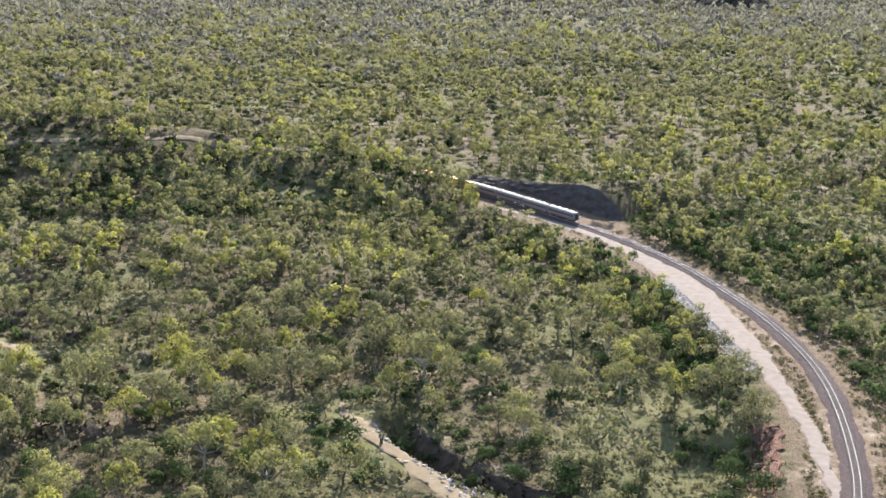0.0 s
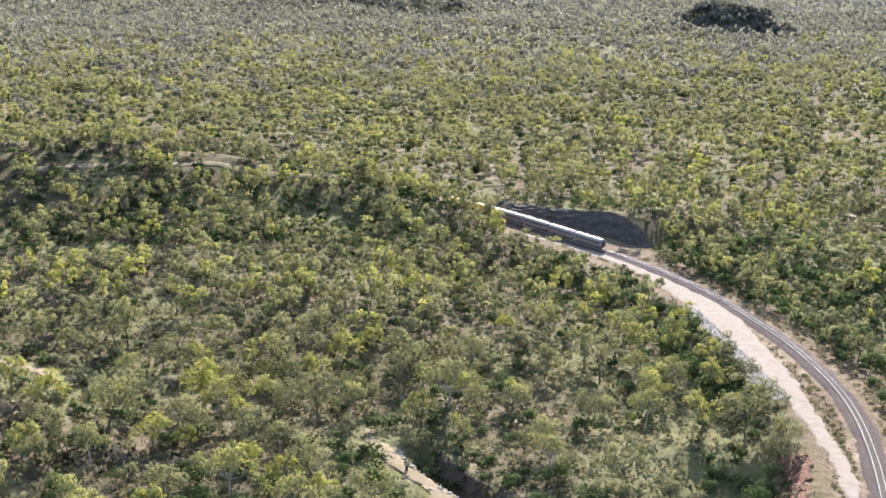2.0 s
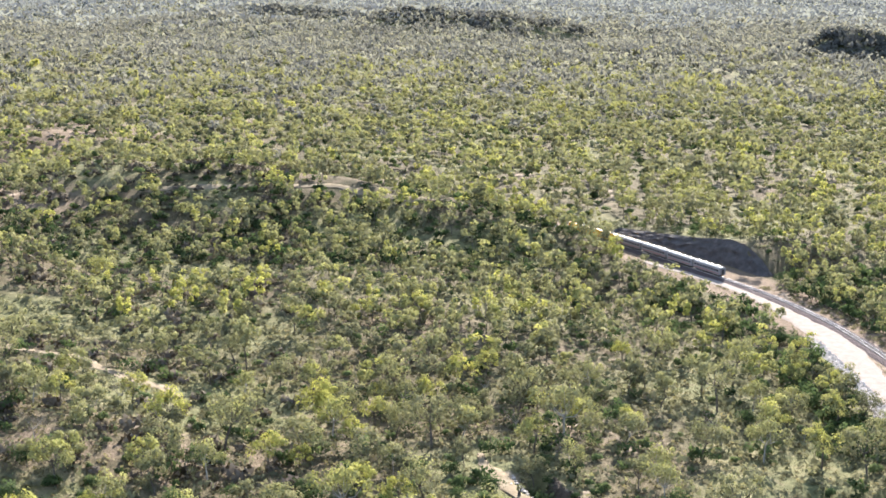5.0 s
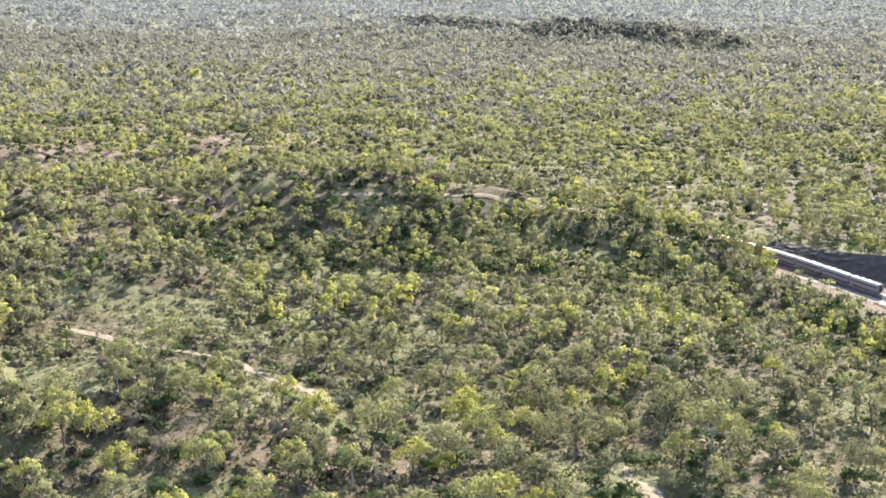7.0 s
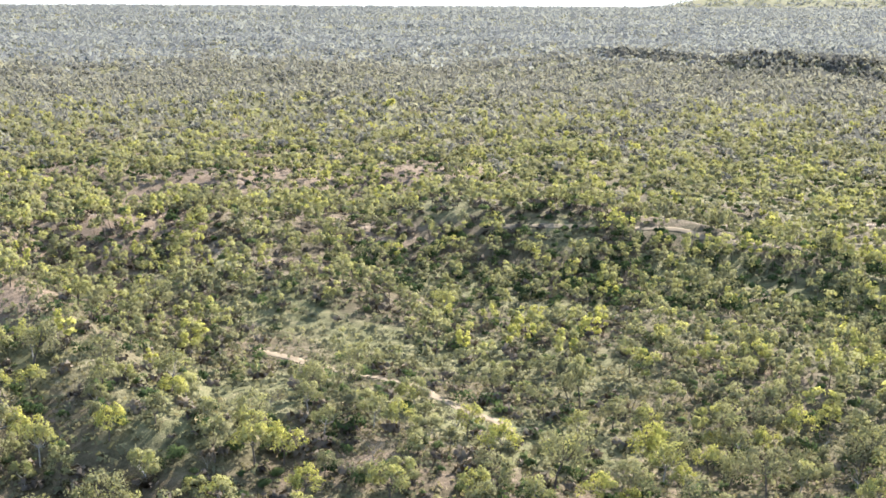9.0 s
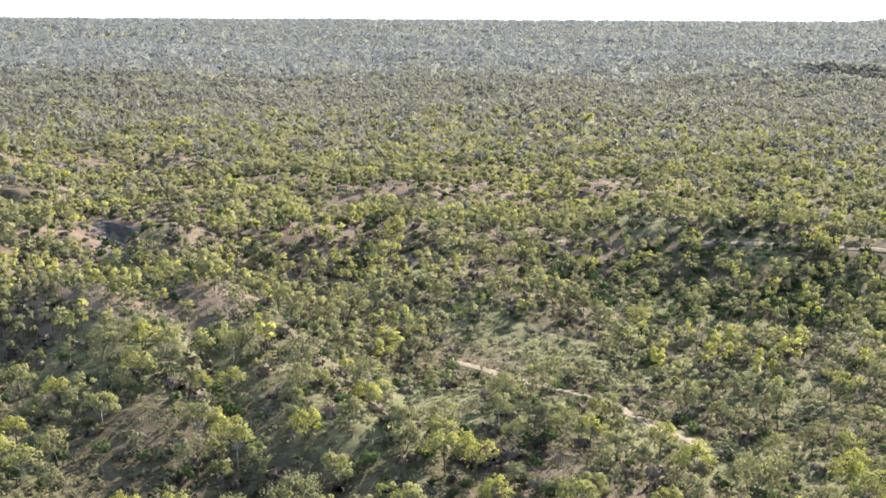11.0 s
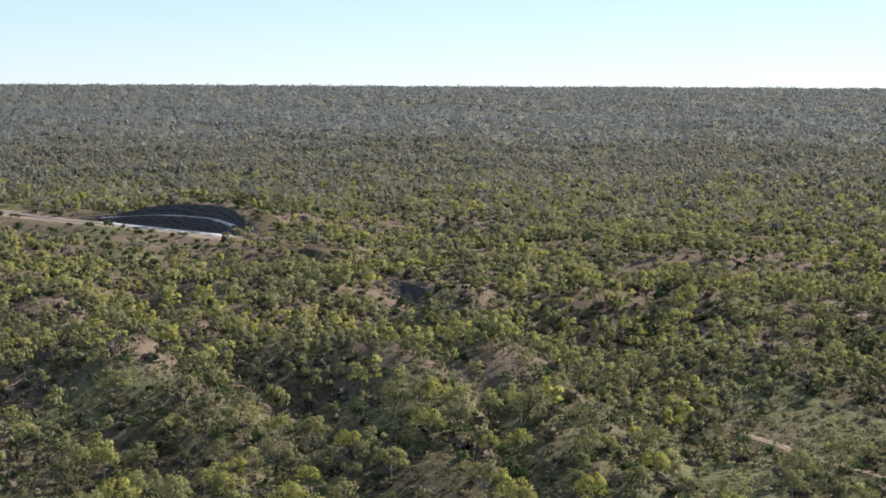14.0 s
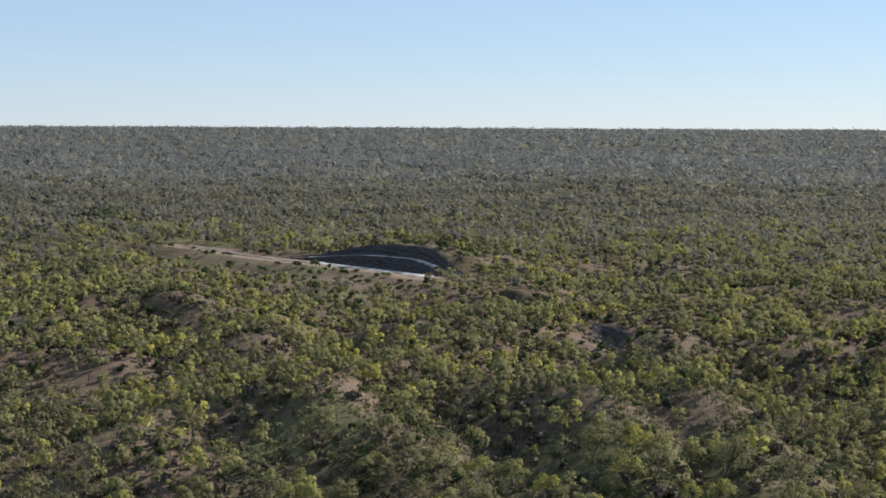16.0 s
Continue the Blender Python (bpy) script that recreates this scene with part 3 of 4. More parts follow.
def bare_parts(seed, H, spread, twigs):
    """A leafless grey shrub or dying tree."""
    r = np.random.default_rng(seed)
    fork = H * 0.35
    wood = [tube([(0, 0, -0.3), (0.05 * H, 0, fork)], 0.018 * H, 0.012 * H, 4)]
    T, tint = [], []
    for k in range(7):
        a = r.uniform(0, 6.28)
        end = np.array([math.cos(a) * spread * r.uniform(0.4, 1), math.sin(a) * spread * r.uniform(0.4, 1), H * r.uniform(0.6, 1)])
        mid = end * 0.55 + (0, 0, fork * 0.5)
        wood.append(tube([(0.05 * H, 0, fork), mid, end], 0.009 * H, 0.003 * H, 3))
        c = end + r.normal(0, 0.3, (twigs // 7, 3)) * spread * (1, 1, 0.8)
        T.append(tris_of(c, r.normal(0, 1, c.shape), 0.16, r))
    T = np.concatenate(T)
    return np.concatenate(wood), T, np.full(len(T), 0.5), None


def tri_mesh(name, T, mat, tint=None, soft=0.0, nor=None):
    """soft: how far the leaves' shading leans towards the sky, as in a close canopy."""
    me = bpy.data.meshes.new(name)
    fill(me, T.reshape(-1, 3), np.arange(len(T) * 3).reshape(-1, 3))
    me.materials.append(mat)
    if tint is not None:
        if nor is None:
            n = np.cross(T[:, 1] - T[:, 0], T[:, 2] - T[:, 0])
            n = np.repeat(n / (np.linalg.norm(n, axis=1)[:, None] + 1e-9), 3, axis=0)
        else:
            n = nor.reshape(-1, 3).copy()
        n[:, 2] += soft
        n /= np.linalg.norm(n, axis=1)[:, None] + 1e-9
        nat = me.attributes.new("custom_normal", 'FLOAT_VECTOR', 'POINT')
        nat.data.foreach_set("vector", n.astype(np.float32).ravel())
        at = me.attributes.new("tint", 'FLOAT', 'POINT')
        at.data.foreach_set("value", np.repeat(tint, 3).astype(np.float32))
    return me


def plant_thing(name, label, category, group, parts, woodname, leafname, bark, leaf):
    top = empty(name, label, category, group)
    W, T, tint, nor = parts
    new(woodname, tri_mesh(woodname, W, bark)).parent = top
    new(leafname, tri_mesh(leafname, T, leaf, tint, 0.15, nor)).parent = top
    return top


def dry_thing(*args):
    top = plant_thing(*args)
    for o in top.children:
        if o.name.startswith("twig_tangle"):
            tagged(o, "fine dry grey twigs", kind="stuff")
    return top


# where plants may not stand
def free(x, y, gap=0.0):
    s, d = along(RAIL, x, y)
    ok = ~((np.abs(d) < 7.5 + gap) & (y > 120) & (x > -15)) & ~((np.abs(d) < 4.5 + gap))
    s, d = along(ROADLINE, x, y)
    ok &= (d > 7.5 + gap) | (d < -5.0 - gap)
    for ln, w in ((TRACK_A, 2.6), (TRACK_B, 3.0), (SCAR, 5.0), (CREST, 1.4)):
        s, d = along(ln, x, y)
        ok &= np.abs(d) > w + gap
    s, d = along(CUT_TWO, x, y)
    ok &= ~((d < 9) & (d > -31) & (s > 14) & (s < 190)) & ~((np.abs(d) < 9) & (s > 150) & (s < 330))
    k = (x > 5) & (y > 398) & (y < 480)
    s, d = along(RAIL, x, y)
    ok &= ~(k & (d < 0) & (d > -18.5 - gap))
    return ok


def thinness(x, y):
    """0: full woodland, 1: open grass."""
    v = 0.18 + 0.22 * wob(x, y, 60, 61) + 0.12 * wob(x, y, 25, 62)
    v = v + 0.25 * smooth(-60, -130, x) * smooth(560, 400, np.hypot(x, y))
    v = v - 0.3 * smooth(450, 900, np.hypot(x, y))
    for cx, cy, rad, w in CLEARINGS:
        v = v + 0.75 * w * np.exp(-((x - cx) ** 2 + (y - cy) ** 2) / rad ** 2)
    for cx, cy, rad, w in BARES:
        v = v + 0.8 * w * np.exp(-((x - cx) ** 2 + (y - cy) ** 2) / (rad * 0.8) ** 2)
    return np.clip(v, 0, 1)


LOW = [(-12, 222, 12), (-2, 206, 13), (6, 195, 13), (-22, 236, 8), (-166, 315, 9), (-156, 310, 9), (-142, 302, 9), (-130, 295, 9), (-120, 289, 9), (-110, 286, 9), (-96, 275, 9), (-88, 272, 9), (-80, 265, 9), (50, 205, 14), (46, 220, 9), (-365, 432, 15), (-385, 438, 15), (-345, 416, 17), (-362, 416, 16), (-330, 398, 13), (-345, 396, 12),
       (52, 255, 4), (36, 398, 8), (28, 408, 8), (45, 372, 9), (40, 384, 9), (34, 395, 9), (50, 358, 8), (52, 345, 7)]


def nearest(az):
    """How near to the hovering point the ground matters, by azimuth."""
    return np.interp(az, [-19, 20, 28, 45, 55, 68], [192, 192, 215, 235, 255, 285])


def scatter(r0, r1, gap, r, az0=-19.0, az1=68.0, thin=True, tall=False):
    """Jittered places in a ring about the hovering point, where there is room."""
    far = r1 * 1.15
    n = int(2 * far / gap) + 1
    gx, gy = np.meshgrid(np.arange(n) * gap - far, np.arange(int(1.3 * far / gap) + 1) * gap)
    x = (gx + r.uniform(-0.48, 0.48, gx.shape) * gap).ravel()
    y = (gy + r.uniform(-0.48, 0.48, gy.shape) * gap).ravel()
    R, az = np.hypot(x, y), np.degrees(np.arctan2(-x, y))
    edge = R * (1 + 0.07 * wob(x, y, 90, 98, 5))
    k = (edge >= r0) & (edge < r1) & (az > az0) & (az < az1) & (R > nearest(az))
    x, y = x[k], y[k]
    k = free(x, y)
    if tall:
        for cx, cy, cr in LOW:
            k &= np.hypot(x - cx, y - cy) > cr
        s, d = along(CUT_TWO, x, y)
        k &= ~((d > 0) & (d < 62) & (s > 5) & (s < 300))
    if thin:
        k &= r.uniform(0, 1, len(x)) > thinness(x, y)
    return x[k], y[k]


def stamp(name, label, category, kinds, x, y, lo, hi, mats, r, tints, soft=0.35):
    """Very many plants as one joined piece of vegetation."""
    z = height(x, y)
    pick = r.integers(0, len(kinds), len(x))
    top = tagged(new(name), label, category, kind="stuff")
    for slot, nm in ((0, "wood"), (1, "foliage")):
        allT, allt, alln = [], [], []
        for k, parts in enumerate(kinds):
            T = parts[slot]
            if T is None or not len(T):
                continue
            sel = np.where(pick == k)[0]
            if not len(sel):
                continue
            rs = np.random.default_rng(len(sel) + k)
            a, s = rs.uniform(0, 6.28, len(sel)), rs.uniform(lo, hi, len(sel))
            c, sn = np.cos(a) * s, np.sin(a) * s
            out = np.empty((len(sel), *T.shape), np.float32)
            out[..., 0] = c[:, None, None] * T[..., 0] - sn[:, None, None] * T[..., 1] + x[sel][:, None, None]
            out[..., 1] = sn[:, None, None] * T[..., 0] + c[:, None, None] * T[..., 1] + y[sel][:, None, None]
            out[..., 2] = (s * rs.uniform(0.85, 1.15, len(sel)))[:, None, None] * T[..., 2] + z[sel][:, None, None]
            allT.append(out.reshape(-1, 3, 3))
            if slot:
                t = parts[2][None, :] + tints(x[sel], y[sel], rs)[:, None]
                allt.append(t.ravel())
                N = parts[3]
                if N is not None:
                    rot = np.empty((len(sel), *T.shape), np.float32)
                    c, sn = np.cos(a)[:, None, None], np.sin(a)[:, None, None]
                    rot[..., 0], rot[..., 1], rot[..., 2] = c * N[..., 0] - sn * N[..., 1], sn * N[..., 0] + c * N[..., 1], N[..., 2]
                    alln.append(rot.reshape(-1, 3, 3))
        if not allT:
            continue
        T = np.concatenate(allT)
        ob = new(nm, tri_mesh(nm, T, mats[slot], np.concatenate(allt) if slot else None, soft, np.concatenate(alln) if alln else None))
        ob.parent = top
        tagged(ob, kind="stuff")
    return top


def gum_tint(x, y, r):
    return 0.08 * wob(x, y, 90, 71) + r.normal(0, 0.13, len(x)) + np.where(r.uniform(0, 1, len(x)) < 0.08, 0.16, 0.0) - 0.05


def bush_tint(x, y, r):
    return r.normal(0, 0.2, len(x))


def fresh_tint(x, y, r):
    return r.normal(0.2, 0.2, len(x))


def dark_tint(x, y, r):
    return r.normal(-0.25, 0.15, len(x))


# single gums and bushes nearest to the hovering point
gum_kinds = []
for k, (H, sp, cl, tn, nm) in enumerate([(9.5, 3.3, 18, 0.7, "broad yellow-green"), (11.5, 3.5, 21, 0.5, "tall olive-green"), (8.0, 2.5, 15, 0.42, "slender grey-green"),
                                         (6.5, 2.7, 12, 0.55, "young light-green"), (10.0, 2.9, 15, 0.88, "bright yellow-green"), (8.5, 3.1, 15, 0.36, "dull dark-green")]):
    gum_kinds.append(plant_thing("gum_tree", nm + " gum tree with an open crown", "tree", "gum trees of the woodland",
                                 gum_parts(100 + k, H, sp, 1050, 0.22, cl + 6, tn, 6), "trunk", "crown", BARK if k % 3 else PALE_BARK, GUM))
bush_kinds = []
for k, (H, W, cl, tn, nm) in enumerate([(3.2, 4.6, 9, 0.42, "dense dark-green"), (2.2, 3.2, 7, 0.6, "low mid-green"), (4.5, 5.6, 12, 0.3, "tall dark-green"), (1.7, 2.8, 6, 0.8, "small pale-green")]):
    bush_kinds.append(plant_thing("bush", nm + " rounded bush in the grass", "bush", "bushes of the woodland", bush_parts(140 + k, H, W, 560, 0.2, cl + 4, tn), "stems", "foliage", BARK, BUSH))
bare_kinds = [dry_thing("bare_shrub", "leafless grey shrub with fine dry twigs", "shrub", "leafless shrubs", bare_parts(160 + k, 4.5 + k, 2.2, 210), "stems", "twig_tangle", PALE_BARK, TWIG) for k in range(2)]
used = set()


def plant(kinds, k, x, y, s, a):
    z = float(height(np.array([x]), np.array([y]))[0])
    m = pose(x, y, z, 0, 0, a) @ Matrix.Diagonal((s, s, s, 1))
    if (id(kinds), k) in used:
        ob = copy_thing(kinds[k], Matrix.Identity(4))
    else:
        ob = kinds[k]
        used.add((id(kinds), k))
    ob.matrix_basis = m
    return ob


# gums that stand out: x, y, kind, size
SET_GUMS = [
    (-38.6, 214.5, 0, 1.25), (-48.4, 258.1, 0, 1.03), (-43.7, 253.7, 4, 0.77), (-27.2, 296.4, 4, 1.06), (-21.9, 304.5, 4, 0.79), (-3.5, 258.6, 0, 1.45),
    (51.7, 249.2, 1, 0.99), (-35.4, 459.2, 2, 1.36), (2.2, 434.2, 1, 1.05), (32.7, 304.4, 1, 1.09), (16.1, 317.5, 1, 0.92), (8.7, 316.4, 4, 0.69),
    (14.3, 228.3, 0, 0.94), (-1.0, 240.8, 1, 0.72), (10.0, 233.9, 2, 0.9), (-49.9, 204.3, 4, 0.87), (32.6, 216.8, 2, 1.05), (54.7, 237.4, 5, 0.96),
    (-64.9, 285.1, 5, 1.01), (-65.9, 257.6, 2, 0.78), (-71.4, 218.7, 2, 1.11), (-64.8, 227.4, 0, 0.91)]
SET_GUMS += [
    (-118.7, 225.0, 4, 1.13), (-88.2, 217.2, 4, 1.13), (-75.9, 224.9, 4, 0.91), (-51.0, 239.1, 4, 0.65), (-38.0, 225.0, 4, 0.84), (-119.6, 272.1, 1, 0.8),
    (-105.2, 249.8, 0, 0.9), (-95.4, 298.5, 5, 0.95), (-138.4, 383.1, 0, 1.02), (-121.4, 253.7, 0, 0.87), (-70.5, 257.6, 5, 0.93),
    (-180.9, 242.5, 4, 0.85), (-184.3, 236.2, 4, 0.68), (-288.3, 404.4, 2, 1.4), (-217.3, 242.0, 5, 1.2), (-254.5, 217.4, 2, 1.3), (-122.4, 231.6, 4, 0.99),
    (-258.2, 444.6, 4, 1.17), (-211.2, 338.3, 1, 1.25), (-232.4, 304.2, 3, 1.25), (-284.7, 213.9, 5, 1.3), (-128.0, 289.2, 1, 1.01)]
for x, y, k, s in SET_GUMS:
    plant(gum_kinds, k, x, y, s, (x * 37 + y * 11) % 360)
SET_BUSHES = [  # dark thickets along the line and in the creek
    (48, 290, 2, 1.1), (50, 315, 2, 1.0), (51, 334, 2, 0.9), (51.5, 282, 0, 1.2), (46, 300, 0, 1.1), (56, 405, 2, 1.0), (61, 409, 2, 1.1), (67, 401, 2, 1.0),
    (84, 333, 2, 0.9), (70, 383, 2, 0.9), (77, 379, 2, 0.8), (88, 317, 2, 0.9), (90, 300, 2, 1.0), (86, 252, 2, 1.1), (84, 240, 2, 1.0), (89, 281, 2, 1.0), (80, 214, 2, 1.1),
    (33, 279, 2, 0.9), (38, 348, 2, 1.1), (18, 377, 2, 1.1), (26, 382, 2, 1.0), (-23, 239, 0, 0.9), (-33, 219, 2, 0.9)]
SET_BUSHES += [(-17, 251, 0, 1.0), (46, 215, 0, 0.9), (49, 265, 2, 0.9), (-41, 275, 2, 0.9), (44, 325, 2, 0.9), (84, 268, 0, 1.2), (94, 262, 2, 1.1), (83, 225, 2, 1.0), (90, 236, 0, 1.2),
               (96, 290, 0, 1.2), (98, 276, 2, 1.0), (47, 340, 0, 1.2), (42, 290, 0, 1.0), (7, 222, 0, 0.9), (12, 214, 2, 0.8), (20, 208, 0, 0.9), (-7, 245, 0, 0.8), (48, 235, 2, 0.8), (51.5, 232, 0, 0.9), (45, 238, 0, 0.9), (42, 234, 0, 0.8), (54, 236, 2, 0.7)]
for x, y, k, s in SET_BUSHES:
    plant(bush_kinds, k, x, y, s, (x * 37 + y * 11) % 360)
r = np.random.default_rng(81)
x, y = scatter(180, 330, 8.3, r, tall=True)
o = np.argsort(np.hypot(x, y) - nearest(np.degrees(np.arctan2(-x, y))))
gx, gy = x[o], y[o]
near = np.ones(len(gx), bool)
for sx, sy, sk, ss in SET_GUMS:
    near &= (np.hypot(gx - sx, gy - sy) > 5.5) & (np.hypot(gx - sx * 0.965, gy - sy * 0.965) > 5.0)
side = along(RAIL, gx, gy)[1]
near &= ~((side < 0) & (gx > 60) & (r.uniform(0, 1, len(gx)) < 0.55))      # beyond the line mostly bushes
gx, gy = gx[near], gy[near]
for i in range(min(250, len(gx))):
    plant(gum_kinds, int(r.integers(0, 6)), gx[i], gy[i], r.uniform(0.66, 1.22), r.uniform(0, 360))
bx, by = scatter(180, 300, 6.6, r)
o = np.argsort(np.hypot(bx, by) - nearest(np.degrees(np.arctan2(-bx, by))))
bx, by = bx[o], by[o]
for i in range(min(200, len(bx))):
    plant(bush_kinds, int(r.integers(0, 4)), bx[i], by[i], r.uniform(0.5, 1.15), r.uniform(0, 360))
dx, dy = scatter(200, 300, 22, r)
for i in range(min(60, len(dx))):
    plant(bare_kinds, i % 2, dx[i], dy[i], r.uniform(0.6, 1.1), r.uniform(0, 360))

# the rest of the woodland, ring by ring
SIZES = [(9.5, 3.2, 0.55), (11, 3.3, 0.5), (8, 2.5, 0.42), (6.5, 2.7, 0.5), (9, 2.8, 0.7), (8, 3, 0.36)]


def few(parts, n):
    """The same plant with only the first limbs of its wood."""
    return (parts[0][:n] if n else None, *parts[1:])


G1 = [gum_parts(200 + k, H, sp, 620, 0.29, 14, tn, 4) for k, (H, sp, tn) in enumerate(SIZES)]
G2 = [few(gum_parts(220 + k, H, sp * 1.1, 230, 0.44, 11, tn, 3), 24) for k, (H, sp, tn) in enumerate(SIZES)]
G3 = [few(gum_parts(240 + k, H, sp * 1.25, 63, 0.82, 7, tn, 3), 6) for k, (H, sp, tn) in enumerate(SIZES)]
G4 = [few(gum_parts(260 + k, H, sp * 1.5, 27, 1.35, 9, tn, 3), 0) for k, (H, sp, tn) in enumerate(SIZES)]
G5 = [few(bush_parts(280 + k, 7, 27, 18, 3.1, 6, 0.42), 0) for k in range(5)]
B1 = [few(bush_parts(300 + k, H, W, 112, 0.4, 8, tn), 0) for k, (H, W, tn) in enumerate([(3, 4.4, 0.4), (2.2, 3.2, 0.6), (4.2, 5.2, 0.3), (1.7, 2.8, 0.8)])]
B2 = [few(bush_parts(320 + k, H, W, 48, 0.7, 6, tn), 0) for k, (H, W, tn) in enumerate([(3, 4.4, 0.4), (2.2, 3.4, 0.6), (4.2, 5.2, 0.35), (1.9, 3.2, 0.75)])]
MG, MB = (BARK, GUM), (BARK, BUSH)
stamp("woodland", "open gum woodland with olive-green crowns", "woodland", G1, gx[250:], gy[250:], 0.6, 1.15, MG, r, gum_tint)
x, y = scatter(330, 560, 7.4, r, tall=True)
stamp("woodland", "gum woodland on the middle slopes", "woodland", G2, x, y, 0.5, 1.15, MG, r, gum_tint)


def into_haze(label, kinds, x, y, lo, hi, first, second, a, b, soft):
    """One stretch of woodland in which leaves paled for haze take over with distance."""
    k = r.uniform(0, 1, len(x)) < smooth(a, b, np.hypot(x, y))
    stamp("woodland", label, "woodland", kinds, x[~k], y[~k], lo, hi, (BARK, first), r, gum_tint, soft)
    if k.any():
        stamp("woodland", label + ", leaves paled for haze", "woodland", kinds, x[k], y[k], lo, hi, (BARK, second), r, gum_tint, soft)


x, y = scatter(560, 950, 7.6, r, tall=True)
into_haze("gum woodland beyond the ridges", G3, x, y, 0.5, 1.15, GUM, GUM_HAZE, 600, 1500, 1.2)
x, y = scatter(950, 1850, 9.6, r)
into_haze("distant gum woodland on the plain", G4, x, y, 0.6, 1.25, GUM, GUM_HAZE, 600, 1500, 2.5)
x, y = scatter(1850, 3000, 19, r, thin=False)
into_haze("far woodland on the plain", G5, x, y, 0.6, 1.2, GUM_HAZE, GUM_DEEP_HAZE, 1500, 2600, 3.0)
x, y = scatter(3000, 4700, 30, r, thin=False)
k = np.hypot(x, y) < 4750
stamp("woodland", "far woodland reaching the horizon", "woodland", G5, x[k], y[k], 0.8, 1.2, (BARK, GUM_DEEP_HAZE), r, gum_tint, 3.0)
q = np.random.default_rng(93)
k = q.uniform(0, 1, 170)
x, y = np.interp(k, [0, 0.4, 1], [-1300, -1215, -1130]) + q.normal(0, 11, 170), np.interp(k, [0, 0.4, 1], [700, 655, 622]) + q.normal(0, 11, 170)
for cx, cy, sx, sy, n in ((257, 1408, 38, 38, 420), (-145, 1776, 80, 34, 420), (-400, 1960, 80, 40, 300)):
    hx, hy = cx + q.normal(0, sx, n), cy + q.normal(0, sy, n)
    # the far hills take the haze-toned leaf colour too
    stamp("woodland", "dense dark woodland on a far hill", "woodland", B2, hx, hy, 1.6, 3.0, (BARK, GUM_HAZE), q, dark_tint)
# dark bushes added in place of a shadowed gully far off
stamp("thicket", "dark bushes standing in for a distant shadowed gully", "scrub", B2, x, y, 1.8, 3.2, MB, q, dark_tint)
stamp("scrub", "scattered bushes under the gums", "scrub", B1, bx[200:], by[200:], 0.45, 1.1, MB, r, bush_tint)
x, y = scatter(300, 480, 7.0, r)
tx, ty = scatter(190, 420, 4.4, r, -19, 2)
side = along(RAIL, tx, ty)[1]
k = ((side < -7.8) & (side > -75)) | ((side > 15) & (side < 30) & (ty > 260) & (ty < 400))
k &= np.hypot(tx - 112, ty - 318) > 18
stamp("thicket", "thicket of green bushes beside the railway", "scrub", B1, tx[k], ty[k], 0.6, 1.3, MB, r, fresh_tint)
# leaf tint lowered here to carry the slope's shade
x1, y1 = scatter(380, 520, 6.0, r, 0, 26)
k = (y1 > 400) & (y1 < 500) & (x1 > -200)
stamp("thicket", "dark bushes below the ridge, tinted darker still for the slope's shade", "scrub", B1, x1[k], y1[k], 0.6, 1.3, MB, r, dark_tint)
stamp("scrub", "scattered bushes on the middle slopes", "scrub", B1, x, y, 0.4, 1.0, MB, r, bush_tint)
x, y = scatter(480, 900, 10.5, r)
stamp("scrub", "scattered bushes beyond the ridges", "scrub", B2, x, y, 0.5, 1.2, MB, r, bush_tint)


x, y = scatter(215, 600, 6.6, r, 12, 68)
stamp("dry_scrub", "low brown scrub on the hill slopes", "scrub", [few(bush_parts(340 + k, 1.6, 3.4, 50, 0.42, 5, 0.4), 0) for k in range(3)], x, y, 0.6, 1.7, (BARK, TWIG), r, bush_tint)
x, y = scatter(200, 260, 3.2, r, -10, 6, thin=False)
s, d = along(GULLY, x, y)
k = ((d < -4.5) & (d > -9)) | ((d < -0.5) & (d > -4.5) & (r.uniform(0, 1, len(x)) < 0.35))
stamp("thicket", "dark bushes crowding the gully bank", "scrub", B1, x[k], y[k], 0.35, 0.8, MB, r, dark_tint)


def tuft_parts(seed):
    q = np.random.default_rng(seed)
    c = q.normal(0, 0.7, (12, 3)) * (1, 1, 0) + np.column_stack([np.zeros(12), np.zeros(12), q.uniform(0.15, 0.8, 12)])
    return None, tris_of(c, c * (1, 1, 0.5) + (0, 0, 0.5), 0.42, q), q.normal(0.45, 0.1, 12), None


q = np.random.default_rng(92)
t = q.uniform(185, 400, 1500)
i = np.clip(np.searchsorted(RAIL[:, 1], t), 1, len(RAIL) - 1)
x = np.interp(t, RAIL[:, 1], RAIL[:, 0]) + np.where(q.uniform(0, 1, len(t)) < 0.55, -1, 1) * q.uniform(3.6, 8.5, len(t))
k = np.abs(along(ROADLINE, x, t)[1]) > np.interp(t, ROADLINE[:, 1], ROADLINE[:, 2]) * 0.5 + 0.3
stamp("grass_tussocks", "straw-coloured grass along the railway verge", "grass", [tuft_parts(420 + k) for k in range(4)], x[k], t[k], 0.25, 0.7, (TUFT, TUFT), q, bush_tint)
tufts = [tuft_parts(400 + k) for k in range(6)]
x, y = scatter(180, 330, 2.7, r, thin=False)
k = r.uniform(0, 1, len(x)) < 0.5
stamp("grass_tussocks", "dry grass tussocks", "grass", tufts, x[k], y[k], 0.4, 1.2, (TUFT, TUFT), r, bush_tint)
stamp("undergrowth", "low olive undergrowth between the trees", "scrub", tufts, x[~k], y[~k], 0.6, 1.7, (TUFT, GUM), r, dark_tint)
x, y = scatter(330, 480, 4.4, r, thin=False)
stamp("undergrowth", "low olive undergrowth on the middle slopes", "scrub", tufts, x, y, 0.8, 2.0, (TUFT, GUM), r, dark_tint)


